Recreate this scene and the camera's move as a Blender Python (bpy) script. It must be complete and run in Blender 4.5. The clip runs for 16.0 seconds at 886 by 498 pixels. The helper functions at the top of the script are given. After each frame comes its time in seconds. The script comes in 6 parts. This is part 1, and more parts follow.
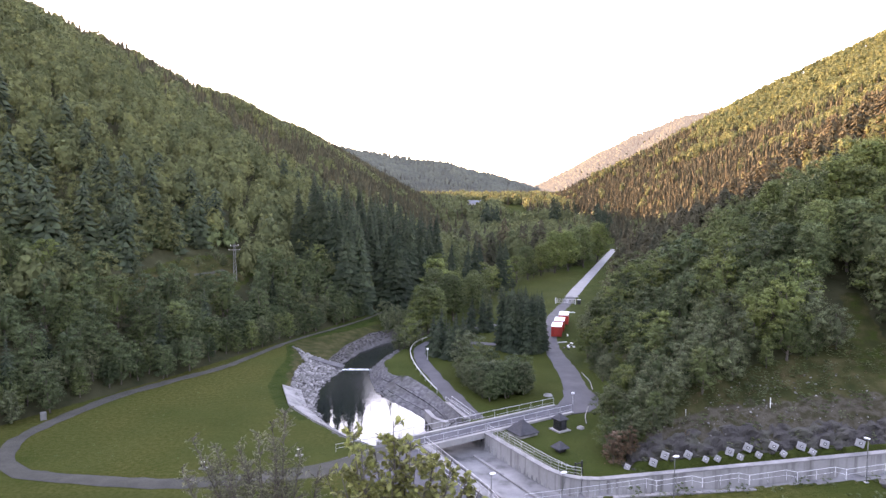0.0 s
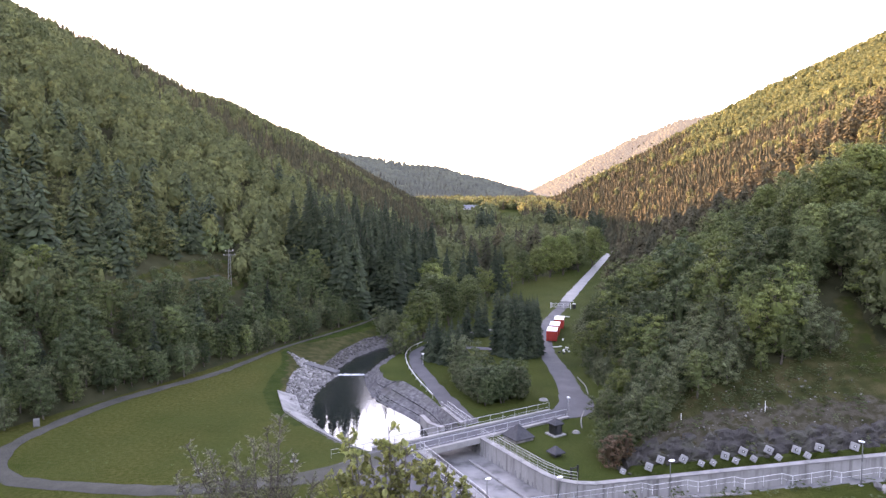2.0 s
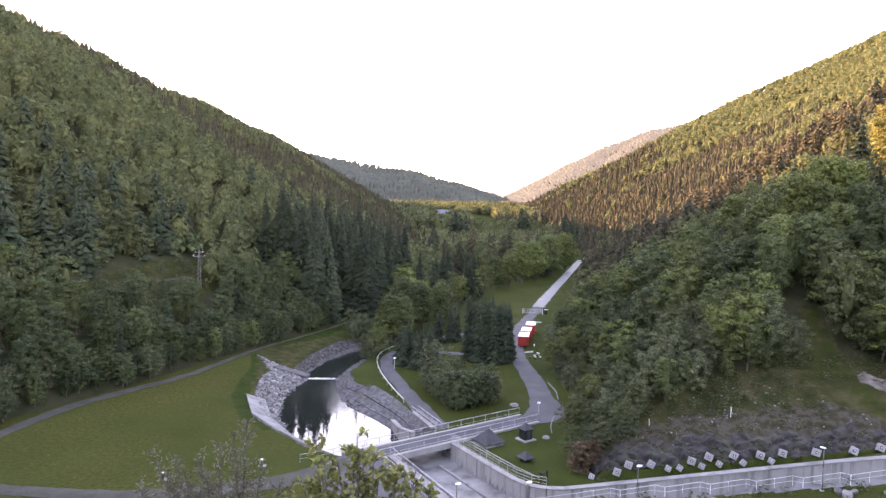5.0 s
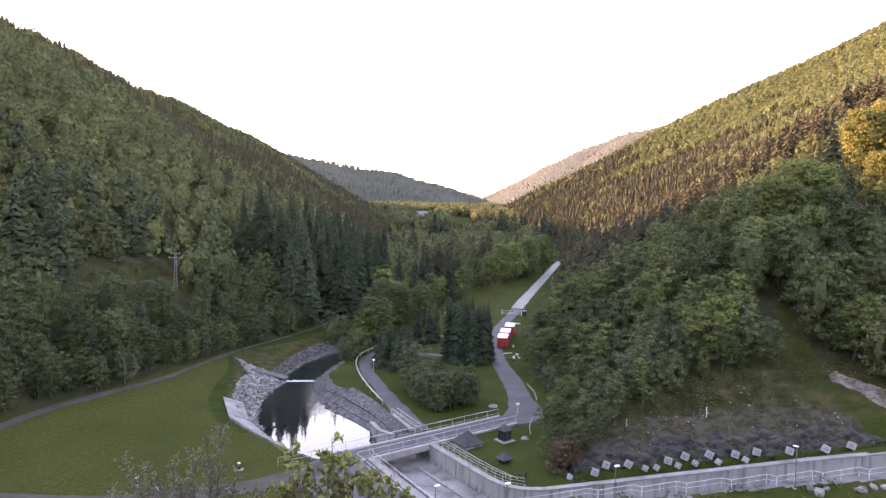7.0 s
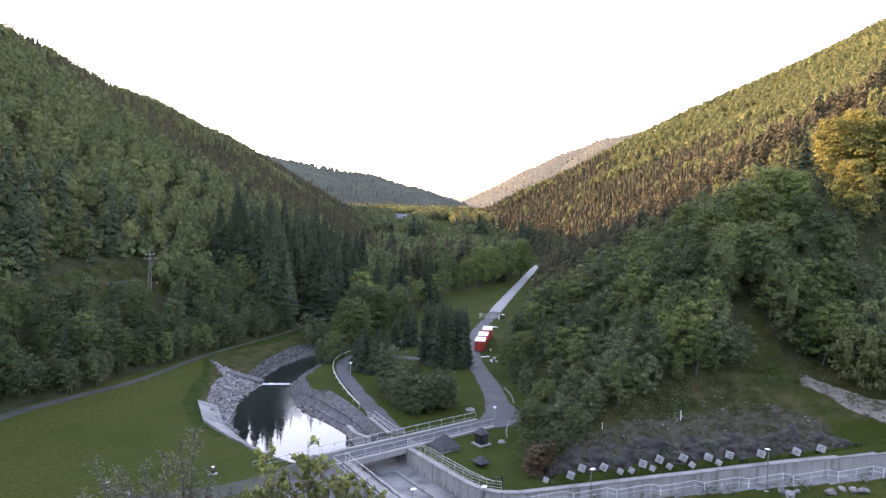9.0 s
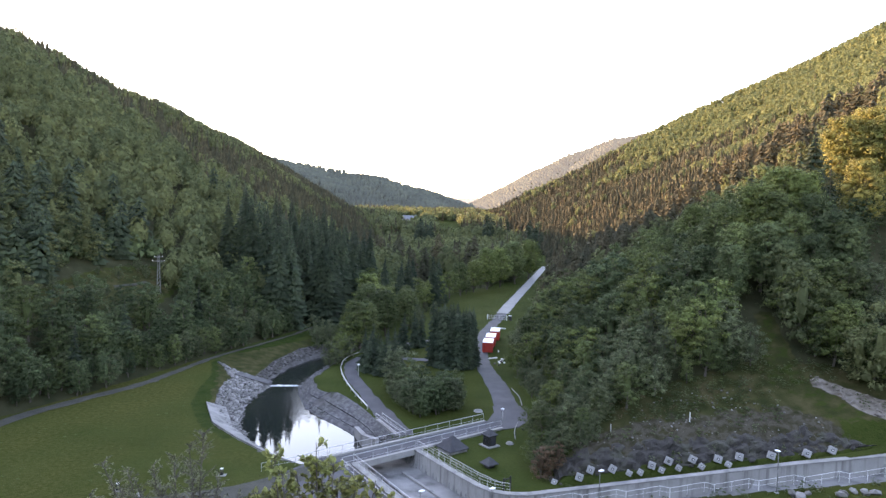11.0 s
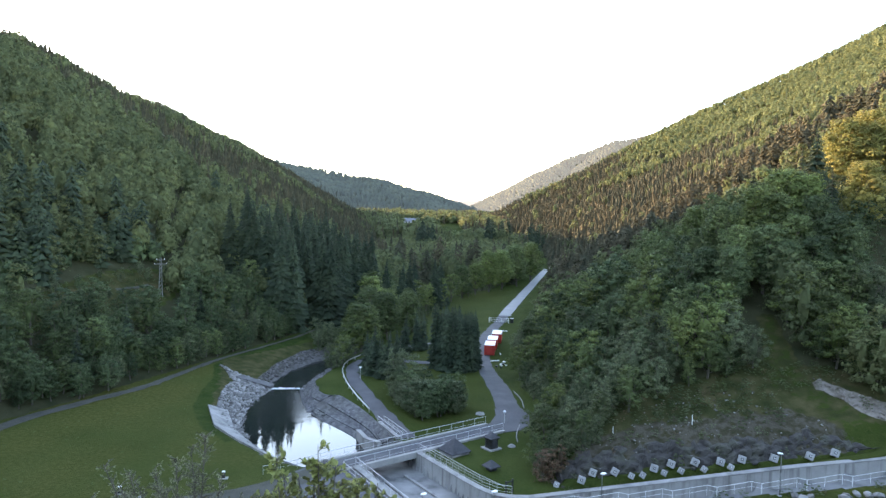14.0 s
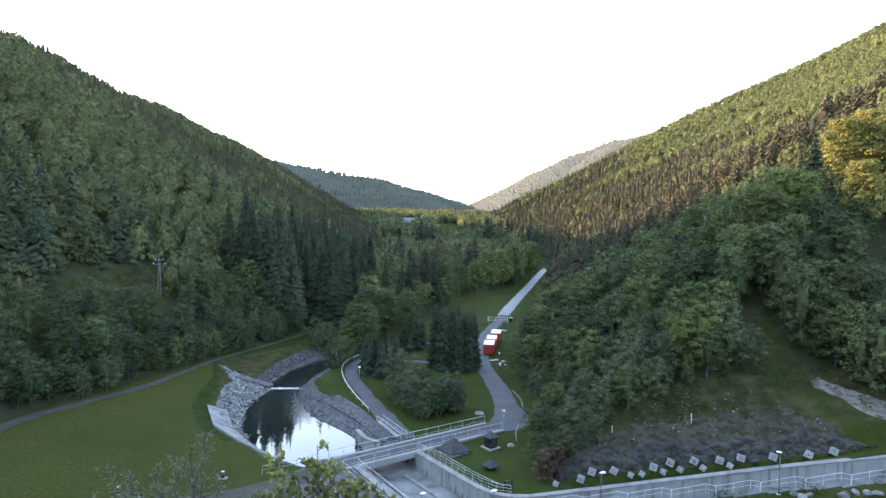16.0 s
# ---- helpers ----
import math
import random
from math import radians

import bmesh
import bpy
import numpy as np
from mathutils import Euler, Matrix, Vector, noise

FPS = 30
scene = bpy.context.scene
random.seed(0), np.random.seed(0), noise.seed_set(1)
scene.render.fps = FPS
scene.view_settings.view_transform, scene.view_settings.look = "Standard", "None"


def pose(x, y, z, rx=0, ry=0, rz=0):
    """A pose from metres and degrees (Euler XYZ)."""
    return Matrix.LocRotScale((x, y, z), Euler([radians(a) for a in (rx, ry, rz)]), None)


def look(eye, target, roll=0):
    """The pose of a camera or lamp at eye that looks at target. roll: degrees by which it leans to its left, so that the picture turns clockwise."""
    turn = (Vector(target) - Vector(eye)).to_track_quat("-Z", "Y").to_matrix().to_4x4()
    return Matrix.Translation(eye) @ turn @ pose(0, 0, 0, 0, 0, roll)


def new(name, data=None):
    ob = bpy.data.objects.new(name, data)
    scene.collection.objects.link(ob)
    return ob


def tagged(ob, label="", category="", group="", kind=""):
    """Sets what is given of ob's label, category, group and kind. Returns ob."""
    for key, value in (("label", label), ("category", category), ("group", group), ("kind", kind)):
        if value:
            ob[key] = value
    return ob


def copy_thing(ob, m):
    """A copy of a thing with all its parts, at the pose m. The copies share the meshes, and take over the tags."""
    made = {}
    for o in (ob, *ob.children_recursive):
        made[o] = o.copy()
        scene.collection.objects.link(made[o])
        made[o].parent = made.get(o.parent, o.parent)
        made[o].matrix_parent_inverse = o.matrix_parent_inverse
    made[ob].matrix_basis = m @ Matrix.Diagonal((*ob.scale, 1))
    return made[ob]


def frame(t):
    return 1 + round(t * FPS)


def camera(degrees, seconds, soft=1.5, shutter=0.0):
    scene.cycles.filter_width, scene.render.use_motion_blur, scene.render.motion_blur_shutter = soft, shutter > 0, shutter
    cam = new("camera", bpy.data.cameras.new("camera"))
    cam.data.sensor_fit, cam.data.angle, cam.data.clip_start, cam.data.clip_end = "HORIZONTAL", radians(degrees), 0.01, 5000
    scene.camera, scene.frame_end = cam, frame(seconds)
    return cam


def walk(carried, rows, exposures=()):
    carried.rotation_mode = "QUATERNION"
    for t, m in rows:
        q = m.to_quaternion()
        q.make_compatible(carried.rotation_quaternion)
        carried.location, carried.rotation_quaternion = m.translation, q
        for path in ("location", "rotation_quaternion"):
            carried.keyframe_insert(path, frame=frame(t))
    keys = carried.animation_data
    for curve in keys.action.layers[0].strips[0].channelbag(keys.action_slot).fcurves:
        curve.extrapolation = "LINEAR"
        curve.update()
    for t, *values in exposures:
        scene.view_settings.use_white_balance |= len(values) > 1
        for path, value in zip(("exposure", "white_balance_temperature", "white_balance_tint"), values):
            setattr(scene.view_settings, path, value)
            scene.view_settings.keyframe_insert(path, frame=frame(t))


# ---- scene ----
# ------------------------------------------------------------- camera and walk
cam = camera(67.6, 16.0, soft=1.4)
walk(cam, [
    (0, pose(0, 0, 30, 85.500, -0.000, 0.000)),
    (0.5, pose(0, 0, 30, 85.647, -0.067, -0.274)),
    (1, pose(0, 0, 30, 85.752, 0.121, -0.209)),
    (1.5, pose(0, 0, 30, 85.825, 0.080, -0.341)),
    (2, pose(0, 0, 30, 85.909, 0.101, -0.428)),
    (2.5, pose(0, 0, 30, 85.969, -0.013, -0.496)),
    (3, pose(0, 0, 30, 86.071, -0.081, -0.818)),
    (3.5, pose(0, 0, 30, 85.981, -0.028, -0.819)),
    (4, pose(0, 0, 30, 85.999, 0.209, -0.681)),
    (4.2, pose(0, 0, 30, 86.058, -0.080, -1.001)),
    (6.3, pose(0.062, 0, 30.046, 86.438, -0.646, -3.942)),
    (6.5, pose(0.062, 0, 30.046, 86.351, -0.720, -3.612)),
    (7, pose(0.062, 0, 30.046, 86.454, -1.026, -4.444)),
    (7.5, pose(0.062, 0, 30.046, 86.733, -1.192, -5.360)),
    (8, pose(0.062, 0, 30.046, 86.830, -1.448, -6.109)),
    (8.5, pose(0.062, 0, 30.046, 86.721, -1.551, -6.191)),
    (9, pose(0.062, 0, 30.046, 86.769, -1.619, -6.277)),
    (11.5, pose(0.062, 0, 30.046, 86.952, -1.354, -5.579)),
    (12, pose(0.062, 0, 30.046, 87.039, -1.395, -5.763)),
    (12.5, pose(0.062, 0, 30.046, 86.996, -1.331, -5.723)),
    (13, pose(0.062, 0, 30.046, 87.083, -1.300, -5.660)),
    (13.5, pose(0.062, 0, 30.046, 87.081, -1.288, -5.597)),
    (14, pose(0.062, 0, 30.046, 87.101, -1.308, -5.508)),
    (14.5, pose(0.062, 0, 30.046, 87.132, -1.251, -5.452)),
    (15, pose(0.062, 0, 30.046, 87.082, -1.288, -5.547)),
    (15.5, pose(0.062, 0, 30.046, 87.087, -1.256, -5.609)),
    (16, pose(0.062, 0, 30.046, 87.062, -1.197, -5.615)),
], exposures=[(0, 3.8, 8650, 44), (4, 3.74, 8650, 45), (7, 3.52, 8650, 45), (9, 3.4, 8150, 36), (11.4, 3.37, 7600, 28), (12, 3.34, 7250, 21), (16, 3.33, 7100, 19)])

# ------------------------------------------------------------- sky and sun
SUN_AZ, SUN_EL = -45.0, 12.4          # degrees right of +y, above the horizon
world = bpy.data.worlds.new("sky")
scene.world = world
world.use_nodes = True
wn = world.node_tree.nodes
sky = wn.new("ShaderNodeTexSky")
sky.sky_type, sky.sun_disc = "NISHITA", False
sky.sun_elevation, sky.sun_rotation = radians(SUN_EL), radians(SUN_AZ)
sky.dust_density, sky.air_density = 0.3, 1.0
world.node_tree.links.new(sky.outputs[0], wn["Background"].inputs[0])
wn["Background"].inputs[1].default_value = 0.15
sun = new("sun", bpy.data.lights.new("sun", "SUN"))
sun.data.energy, sun.data.angle, sun.data.color = 3.5, radians(0.6), (1.0, 0.74, 0.46)
sun_way = Vector((math.sin(radians(SUN_AZ)) * math.cos(radians(SUN_EL)),
                  math.cos(radians(SUN_AZ)) * math.cos(radians(SUN_EL)), math.sin(radians(SUN_EL))))
sun.matrix_world = look(sun_way * 300, (0, 0, 0))


# ------------------------------------------------------------- materials
def material(name, colours, scale=1.0, rough=0.8, bump=0.0, bump_scale=None, island=0.0, obj_rand=0.0, metal=0.0,
             fine=0.0, spec=0.3, translucent=0.0, blotch=None, streak=0.0, tone=False):
    """A noise-mottled surface: colours from dark to light, bump in metres of relief."""
    m = bpy.data.materials.new(name)
    m.use_nodes = True
    n, l = m.node_tree.nodes, m.node_tree.links
    b = n["Principled BSDF"]
    b.inputs["Roughness"].default_value, b.inputs["Metallic"].default_value = rough, metal
    b.inputs["Specular IOR Level"].default_value = spec
    geo = n.new("ShaderNodeNewGeometry")
    big = n.new("ShaderNodeTexNoise")
    big.inputs["Scale"].default_value, big.inputs["Detail"].default_value = scale, 6
    big.inputs["Roughness"].default_value = 0.62
    l.new(geo.outputs["Position"], big.inputs["Vector"])
    ramp = n.new("ShaderNodeValToRGB")
    ramp.color_ramp.elements[0].position, ramp.color_ramp.elements[1].position = 0.3, 0.7
    for i, c in enumerate(colours):
        e = ramp.color_ramp.elements[i] if i < 2 else ramp.color_ramp.elements.new(0.5)
        e.color = (*c, 1)
    if len(colours) == 3:
        for e, p, c in zip(ramp.color_ramp.elements, (0.3, 0.5, 0.7), colours):
            e.position, e.color = p, (*c, 1)
    l.new(big.outputs["Fac"], ramp.inputs["Fac"])
    out = ramp.outputs["Color"]
    if blotch:
        bn = n.new("ShaderNodeTexNoise")
        bn.inputs["Scale"].default_value, bn.inputs["Detail"].default_value = blotch[0], 4
        l.new(geo.outputs["Position"], bn.inputs["Vector"])
        br = n.new("ShaderNodeValToRGB")
        br.color_ramp.elements[0].position, br.color_ramp.elements[1].position = blotch[2], blotch[3]
        l.new(bn.outputs["Fac"], br.inputs["Fac"])
        mx = n.new("ShaderNodeMix")
        mx.data_type = "RGBA"
        l.new(br.outputs["Color"], mx.inputs["Factor"])
        l.new(out, mx.inputs["A"])
        mx.inputs["B"].default_value = (*blotch[1], 1)
        out = mx.outputs["Result"]
    if streak:
        mp = n.new("ShaderNodeMapping")
        mp.inputs["Scale"].default_value = (1.6, 1.6, 0.09)
        l.new(geo.outputs["Position"], mp.inputs["Vector"])
        sn = n.new("ShaderNodeTexNoise")
        sn.inputs["Scale"].default_value, sn.inputs["Detail"].default_value = 1.0, 6
        l.new(mp.outputs[0], sn.inputs["Vector"])
        sr_ = n.new("ShaderNodeValToRGB")
        sr_.color_ramp.elements[0].position, sr_.color_ramp.elements[1].position = 0.5, 0.68
        l.new(sn.outputs["Fac"], sr_.inputs["Fac"])
        sc = n.new("ShaderNodeMix")
        sc.data_type = "RGBA"
        l.new(sr_.outputs["Color"], sc.inputs["Factor"])
        l.new(out, sc.inputs["A"])
        sc.inputs["B"].default_value = (streak * 0.42, streak * 0.4, streak * 0.38, 1)
        out = sc.outputs["Result"]
    if tone:
        at = n.new("ShaderNodeAttribute")
        at.attribute_name = "tone"
        tr_ = n.new("ShaderNodeValToRGB")
        for i, c in enumerate(colours[:2]):
            tr_.color_ramp.elements[i].position, tr_.color_ramp.elements[i].color = (0.1, 0.9)[i], (*(colours[0] if i == 0 else colours[-1]), 1)
        l.new(at.outputs["Fac"], tr_.inputs["Fac"])
        tm = n.new("ShaderNodeMix")
        tm.data_type = "RGBA"
        tm.inputs["Factor"].default_value = 0.65
        l.new(out, tm.inputs["A"]), l.new(tr_.outputs["Color"], tm.inputs["B"])
        out = tm.outputs["Result"]
    if island or obj_rand or fine:
        hsv = n.new("ShaderNodeHueSaturation")
        add = None
        for amount, src in ((island, geo.outputs["Random Per Island"]), (obj_rand, None), (fine, "fine")):
            if not amount:
                continue
            if src is None:
                src = n.new("ShaderNodeObjectInfo").outputs["Random"]
            elif src == "fine":
                fnz = n.new("ShaderNodeTexNoise")
                fnz.inputs["Scale"].default_value, fnz.inputs["Detail"].default_value = scale * 14, 3
                l.new(geo.outputs["Position"], fnz.inputs["Vector"])
                src = fnz.outputs["Fac"]
            mr = n.new("ShaderNodeMapRange")
            mr.inputs["To Min"].default_value, mr.inputs["To Max"].default_value = 1 - amount, 1 + amount
            l.new(src, mr.inputs["Value"])
            if add is None:
                add = mr.outputs[0]
            else:
                mu = n.new("ShaderNodeMath")
                mu.operation = "MULTIPLY"
                l.new(add, mu.inputs[0]), l.new(mr.outputs[0], mu.inputs[1])
                add = mu.outputs[0]
        l.new(add, hsv.inputs["Value"])
        l.new(out, hsv.inputs["Color"])
        out = hsv.outputs["Color"]
    l.new(out, b.inputs["Base Color"])
    if bump:
        bt = n.new("ShaderNodeTexNoise")
        bt.inputs["Scale"].default_value, bt.inputs["Detail"].default_value = bump_scale or scale * 6, 5
        l.new(geo.outputs["Position"], bt.inputs["Vector"])
        bp = n.new("ShaderNodeBump")
        bp.inputs["Distance"].default_value, bp.inputs["Strength"].default_value = bump, 1.0
        l.new(bt.outputs["Fac"], bp.inputs["Height"])
        l.new(bp.outputs[0], b.inputs["Normal"])
    if translucent:
        tr = n.new("ShaderNodeBsdfTranslucent")
        l.new(out, tr.inputs["Color"])
        ms = n.new("ShaderNodeMixShader")
        ms.inputs[0].default_value = translucent
        l.new(b.outputs[0], ms.inputs[1]), l.new(tr.outputs[0], ms.inputs[2])
        l.new(ms.outputs[0], n["Material Output"].inputs["Surface"])
    return m


def ground_material():
    """Mown grass that gives way to wood floor, rock, stone, earth and concrete where the ground's own layers say so."""
    m = bpy.data.materials.new("valley_ground")
    m.use_nodes = True
    n, l = m.node_tree.nodes, m.node_tree.links
    b = n["Principled BSDF"]
    b.inputs["Roughness"].default_value, b.inputs["Specular IOR Level"].default_value = 0.95, 0.03
    pos = n.new("ShaderNodeNewGeometry").outputs["Position"]

    def noise_at(scale, detail=6):
        t = n.new("ShaderNodeTexNoise")
        t.inputs["Scale"].default_value, t.inputs["Detail"].default_value = scale, detail
        l.new(pos, t.inputs["Vector"])
        return t.outputs["Fac"]

    def ramp(src, stops):
        r = n.new("ShaderNodeValToRGB")
        while len(r.color_ramp.elements) < len(stops):
            r.color_ramp.elements.new(0.5)
        for e, (p, c) in zip(r.color_ramp.elements, stops):
            e.position, e.color = p, (*c, 1)
        l.new(src, r.inputs["Fac"])
        return r.outputs["Color"]

    def mixed(fac, a, c):
        k = n.new("ShaderNodeMix")
        k.data_type = "RGBA"
        l.new(fac, k.inputs["Factor"]), l.new(a, k.inputs["A"]), l.new(c, k.inputs["B"])
        return k.outputs["Result"]

    grass = ramp(noise_at(0.11), [(0.3, (0.023, 0.036, 0.007)), (0.5, (0.033, 0.047, 0.011)), (0.7, (0.046, 0.057, 0.015))])
    grass = mixed(ramp(noise_at(0.9, 4), [(0.4, (0, 0, 0)), (0.7, (0.75, 0.75, 0.75))]), grass, ramp(noise_at(3.0), [(0.35, (0.02, 0.034, 0.008)), (0.65, (0.05, 0.06, 0.016))]))
    wear = ramp(noise_at(0.06, 3), [(0.34, (0.15, 0.15, 0.15)), (0.6, (0.95, 0.95, 0.95))])
    worn = n.new("ShaderNodeAttribute")
    worn.attribute_name = "worn"
    k = n.new("ShaderNodeMath")
    k.operation = "MULTIPLY"
    l.new(wear, k.inputs[0]), l.new(worn.outputs["Fac"], k.inputs[1])
    grass = mixed(k.outputs[0], grass, ramp(noise_at(2.0), [(0.36, (0.037, 0.044, 0.009)), (0.5, (0.053, 0.056, 0.014)), (0.66, (0.074, 0.068, 0.023))]))
    out = grass
    for name, stops, scale in (("deep_green", [(0.3, (0.016, 0.03, 0.006)), (0.7, (0.032, 0.045, 0.011))], 0.6), ("scrub", [(0.3, (0.024, 0.03, 0.011)), (0.5, (0.04, 0.043, 0.016)), (0.7, (0.074, 0.063, 0.03))], 0.5),
                               ("woods", [(0.3, (0.028, 0.032, 0.016)), (0.7, (0.055, 0.055, 0.03))], 0.3),
                               ("rock", [(0.3, (0.026, 0.028, 0.013)), (0.42, (0.046, 0.042, 0.026)), (0.55, (0.076, 0.067, 0.052)), (0.66, (0.042, 0.04, 0.019))], 0.9),
                               ("stone", [(0.3, (0.06, 0.058, 0.055)), (0.7, (0.13, 0.125, 0.12))], 0.9),
                               ("earth", [(0.3, (0.1, 0.085, 0.065)), (0.7, (0.26, 0.23, 0.2))], 0.9),
                               ("concrete", [(0.32, (0.11, 0.11, 0.108)), (0.46, (0.2, 0.198, 0.192)), (0.7, (0.28, 0.276, 0.268))], 0.45)):
        at = n.new("ShaderNodeAttribute")
        at.attribute_name = name
        add = n.new("ShaderNodeMath")
        add.operation = "MULTIPLY_ADD"
        l.new(noise_at(0.8 if name != "concrete" else 0.2), add.inputs[0])
        add.inputs[1].default_value = 0.9 if name in ("rock", "woods", "scrub") else 0.25
        l.new(at.outputs["Fac"], add.inputs[2])
        mid = 0.95 if name in ("rock", "woods", "scrub") else 0.62
        fac = ramp(add.outputs[0], [(0.0, (0, 0, 0)), (mid - 0.07, (0, 0, 0)), (min(1.0, mid + 0.05), (1, 1, 1))])
        out = mixed(fac, out, ramp(noise_at(scale), stops))
    l.new(out, b.inputs["Base Color"])
    bp = n.new("ShaderNodeBump")
    bp.inputs["Distance"].default_value, bp.inputs["Strength"].default_value = 0.14, 1.0
    l.new(noise_at(5.0), bp.inputs["Height"])
    l.new(bp.outputs[0], b.inputs["Normal"])
    return m


M_ground = ground_material()
M_asphalt = material("asphalt", [(0.05, 0.05, 0.054), (0.085, 0.085, 0.09)], 0.3, 0.85, 0.008, 30, fine=0.15)
M_pale_road = material("worn_pale_asphalt", [(0.19, 0.188, 0.182), (0.27, 0.264, 0.252)], 0.25, 0.8, 0.008, 30, fine=0.12)
M_gravel = material("gravel_path", [(0.034, 0.035, 0.026), (0.062, 0.06, 0.048)], 0.4, 0.95, 0.02, 20, fine=0.25)
M_concrete = material("concrete", [(0.196, 0.192, 0.182), (0.3, 0.294, 0.276)], 0.35, 0.8, 0.01, 12, fine=0.12,
                      blotch=(0.9, (0.20, 0.195, 0.19), 0.55, 0.75))
M_conc_dark = material("weathered_concrete", [(0.176, 0.172, 0.163), (0.298, 0.29, 0.274)], 0.4, 0.85, 0.01, 12, fine=0.15,
                       blotch=(0.6, (0.13, 0.13, 0.125), 0.5, 0.7))
M_stone = material("riprap_stone", [(0.106, 0.103, 0.099), (0.22, 0.212, 0.2)], 0.8, 0.85, 0.02, 8, island=0.5)
M_masonry = material("masonry_stone", [(0.072, 0.072, 0.076), (0.136, 0.133, 0.133)], 0.7, 0.9, 0.05, 6, island=0.32, fine=0.25,
                     blotch=(0.25, (0.09, 0.09, 0.085), 0.45, 0.65))
M_rock = material("cut_rock", [(0.03, 0.028, 0.026), (0.074, 0.068, 0.062)], 0.5, 0.9, 0.12, 2.0, fine=0.3,
                  blotch=(0.5, (0.06, 0.06, 0.045), 0.5, 0.66))
M_streaked = material("streaked_concrete", [(0.225, 0.22, 0.208), (0.34, 0.333, 0.315)], 0.3, 0.8, 0.01, 12, fine=0.1, streak=0.36)
M_block = material("anchor_concrete", [(0.24, 0.24, 0.235), (0.34, 0.34, 0.33)], 1.5, 0.8, fine=0.2)
M_steel = material("galvanised_steel", [(0.46, 0.465, 0.47), (0.58, 0.58, 0.58)], 2.0, 0.45, metal=0.6)
M_white = material("white_paint", [(0.7, 0.7, 0.69), (0.8, 0.8, 0.79)], 1.5, 0.5)
M_red = material("red_container_paint", [(0.35, 0.035, 0.025), (0.5, 0.05, 0.035)], 0.9, 0.5, fine=0.1)
M_slate = material("dark_shingle", [(0.035, 0.036, 0.04), (0.07, 0.07, 0.075)], 1.4, 0.8, 0.01, 20, fine=0.2)
M_black = material("black_metal", [(0.012, 0.012, 0.013), (0.03, 0.03, 0.03)], 2.0, 0.5)
M_bark = material("bark", [(0.05, 0.042, 0.034), (0.13, 0.115, 0.1)], 3.0, 0.95, 0.03, 9)
M_pole = material("weathered_wood", [(0.11, 0.115, 0.11), (0.18, 0.18, 0.17)], 2.0, 0.9)
M_wall = material("house_plaster", [(0.3, 0.3, 0.295), (0.42, 0.415, 0.405)], 0.5, 0.9)
M_roof = material("house_roof", [(0.1, 0.11, 0.125), (0.17, 0.18, 0.2)], 0.5, 0.7)
M_leaf = material("broadleaf_foliage", [(0.050, 0.071, 0.031), (0.072, 0.097, 0.038), (0.098, 0.122, 0.046)], 0.16, 0.6, island=0.35,
                  obj_rand=0.4, spec=0.08, translucent=0.19)
M_leaf_dark = material("dark_broadleaf_foliage", [(0.036, 0.055, 0.029), (0.055, 0.077, 0.035), (0.076, 0.101, 0.044)], 0.16, 0.6, island=0.35,
                       obj_rand=0.35, spec=0.08, translucent=0.17)
M_leaf_fresh = material("fresh_broadleaf_foliage", [(0.074, 0.104, 0.036), (0.104, 0.136, 0.043), (0.142, 0.164, 0.056)], 0.16, 0.6, island=0.35,
                        obj_rand=0.35, spec=0.08, translucent=0.22)
# Gold of the low sun is put into this leaf colour.
M_leaf_sun_gold = material("sun_gold_foliage", [(0.112, 0.118, 0.036), (0.162, 0.155, 0.046), (0.22, 0.2, 0.062)], 0.16, 0.6, island=0.35, spec=0.08,
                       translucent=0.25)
M_leaf_rust = material("rusty_foliage", [(0.09, 0.06, 0.035), (0.15, 0.095, 0.055)], 0.3, 0.6, island=0.4, translucent=0.3)
M_leaf_grey = material("willow_foliage", [(0.068, 0.087, 0.046), (0.1, 0.12, 0.062)], 0.2, 0.6, island=0.35, obj_rand=0.2,
                       translucent=0.19, spec=0.08)
M_needle = material("spruce_needles", [(0.022, 0.034, 0.022), (0.042, 0.056, 0.032)], 0.2, 0.75, island=0.35, obj_rand=0.25,
                    spec=0.08, translucent=0.07)
M_wood_b = material("hill_broadleaf_foliage", [(0.071, 0.09, 0.045), (0.102, 0.121, 0.055), (0.132, 0.147, 0.065)], 0.03, 0.75, 0.25, 1.3, island=0.22,
                    spec=0.05, translucent=0.34, tone=True)
M_wood_n = material("hill_spruce_needles", [(0.04, 0.046, 0.03), (0.088, 0.074, 0.044)], 0.05, 0.8, 0.2, 1.7, island=0.25, spec=0.05,
                    translucent=0.15, tone=True)
M_shrub = material("shrub_leaves", [(0.12, 0.142, 0.038), (0.27, 0.27, 0.09)], 1.6, 0.5, island=0.45, obj_rand=0.3, translucent=0.34)
M_shrub_grey = material("grey_willow_leaves", [(0.1, 0.11, 0.06), (0.18, 0.183, 0.11)], 1.6, 0.55, island=0.45, translucent=0.34)
M_foam = material("white_water", [(0.5, 0.52, 0.54), (0.8, 0.8, 0.8)], 3.0, 0.5, 0.05, 6)
M_dirt = material("bare_earth", [(0.14, 0.12, 0.1), (0.26, 0.23, 0.2)], 0.7, 0.95, 0.06, 4, fine=0.25)


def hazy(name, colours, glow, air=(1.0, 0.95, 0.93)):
    """Woods kilometres off, part of the backdrop: haze of sunlit air painted on as glow."""
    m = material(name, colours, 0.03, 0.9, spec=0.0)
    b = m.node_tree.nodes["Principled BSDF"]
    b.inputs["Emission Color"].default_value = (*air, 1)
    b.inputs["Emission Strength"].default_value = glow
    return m


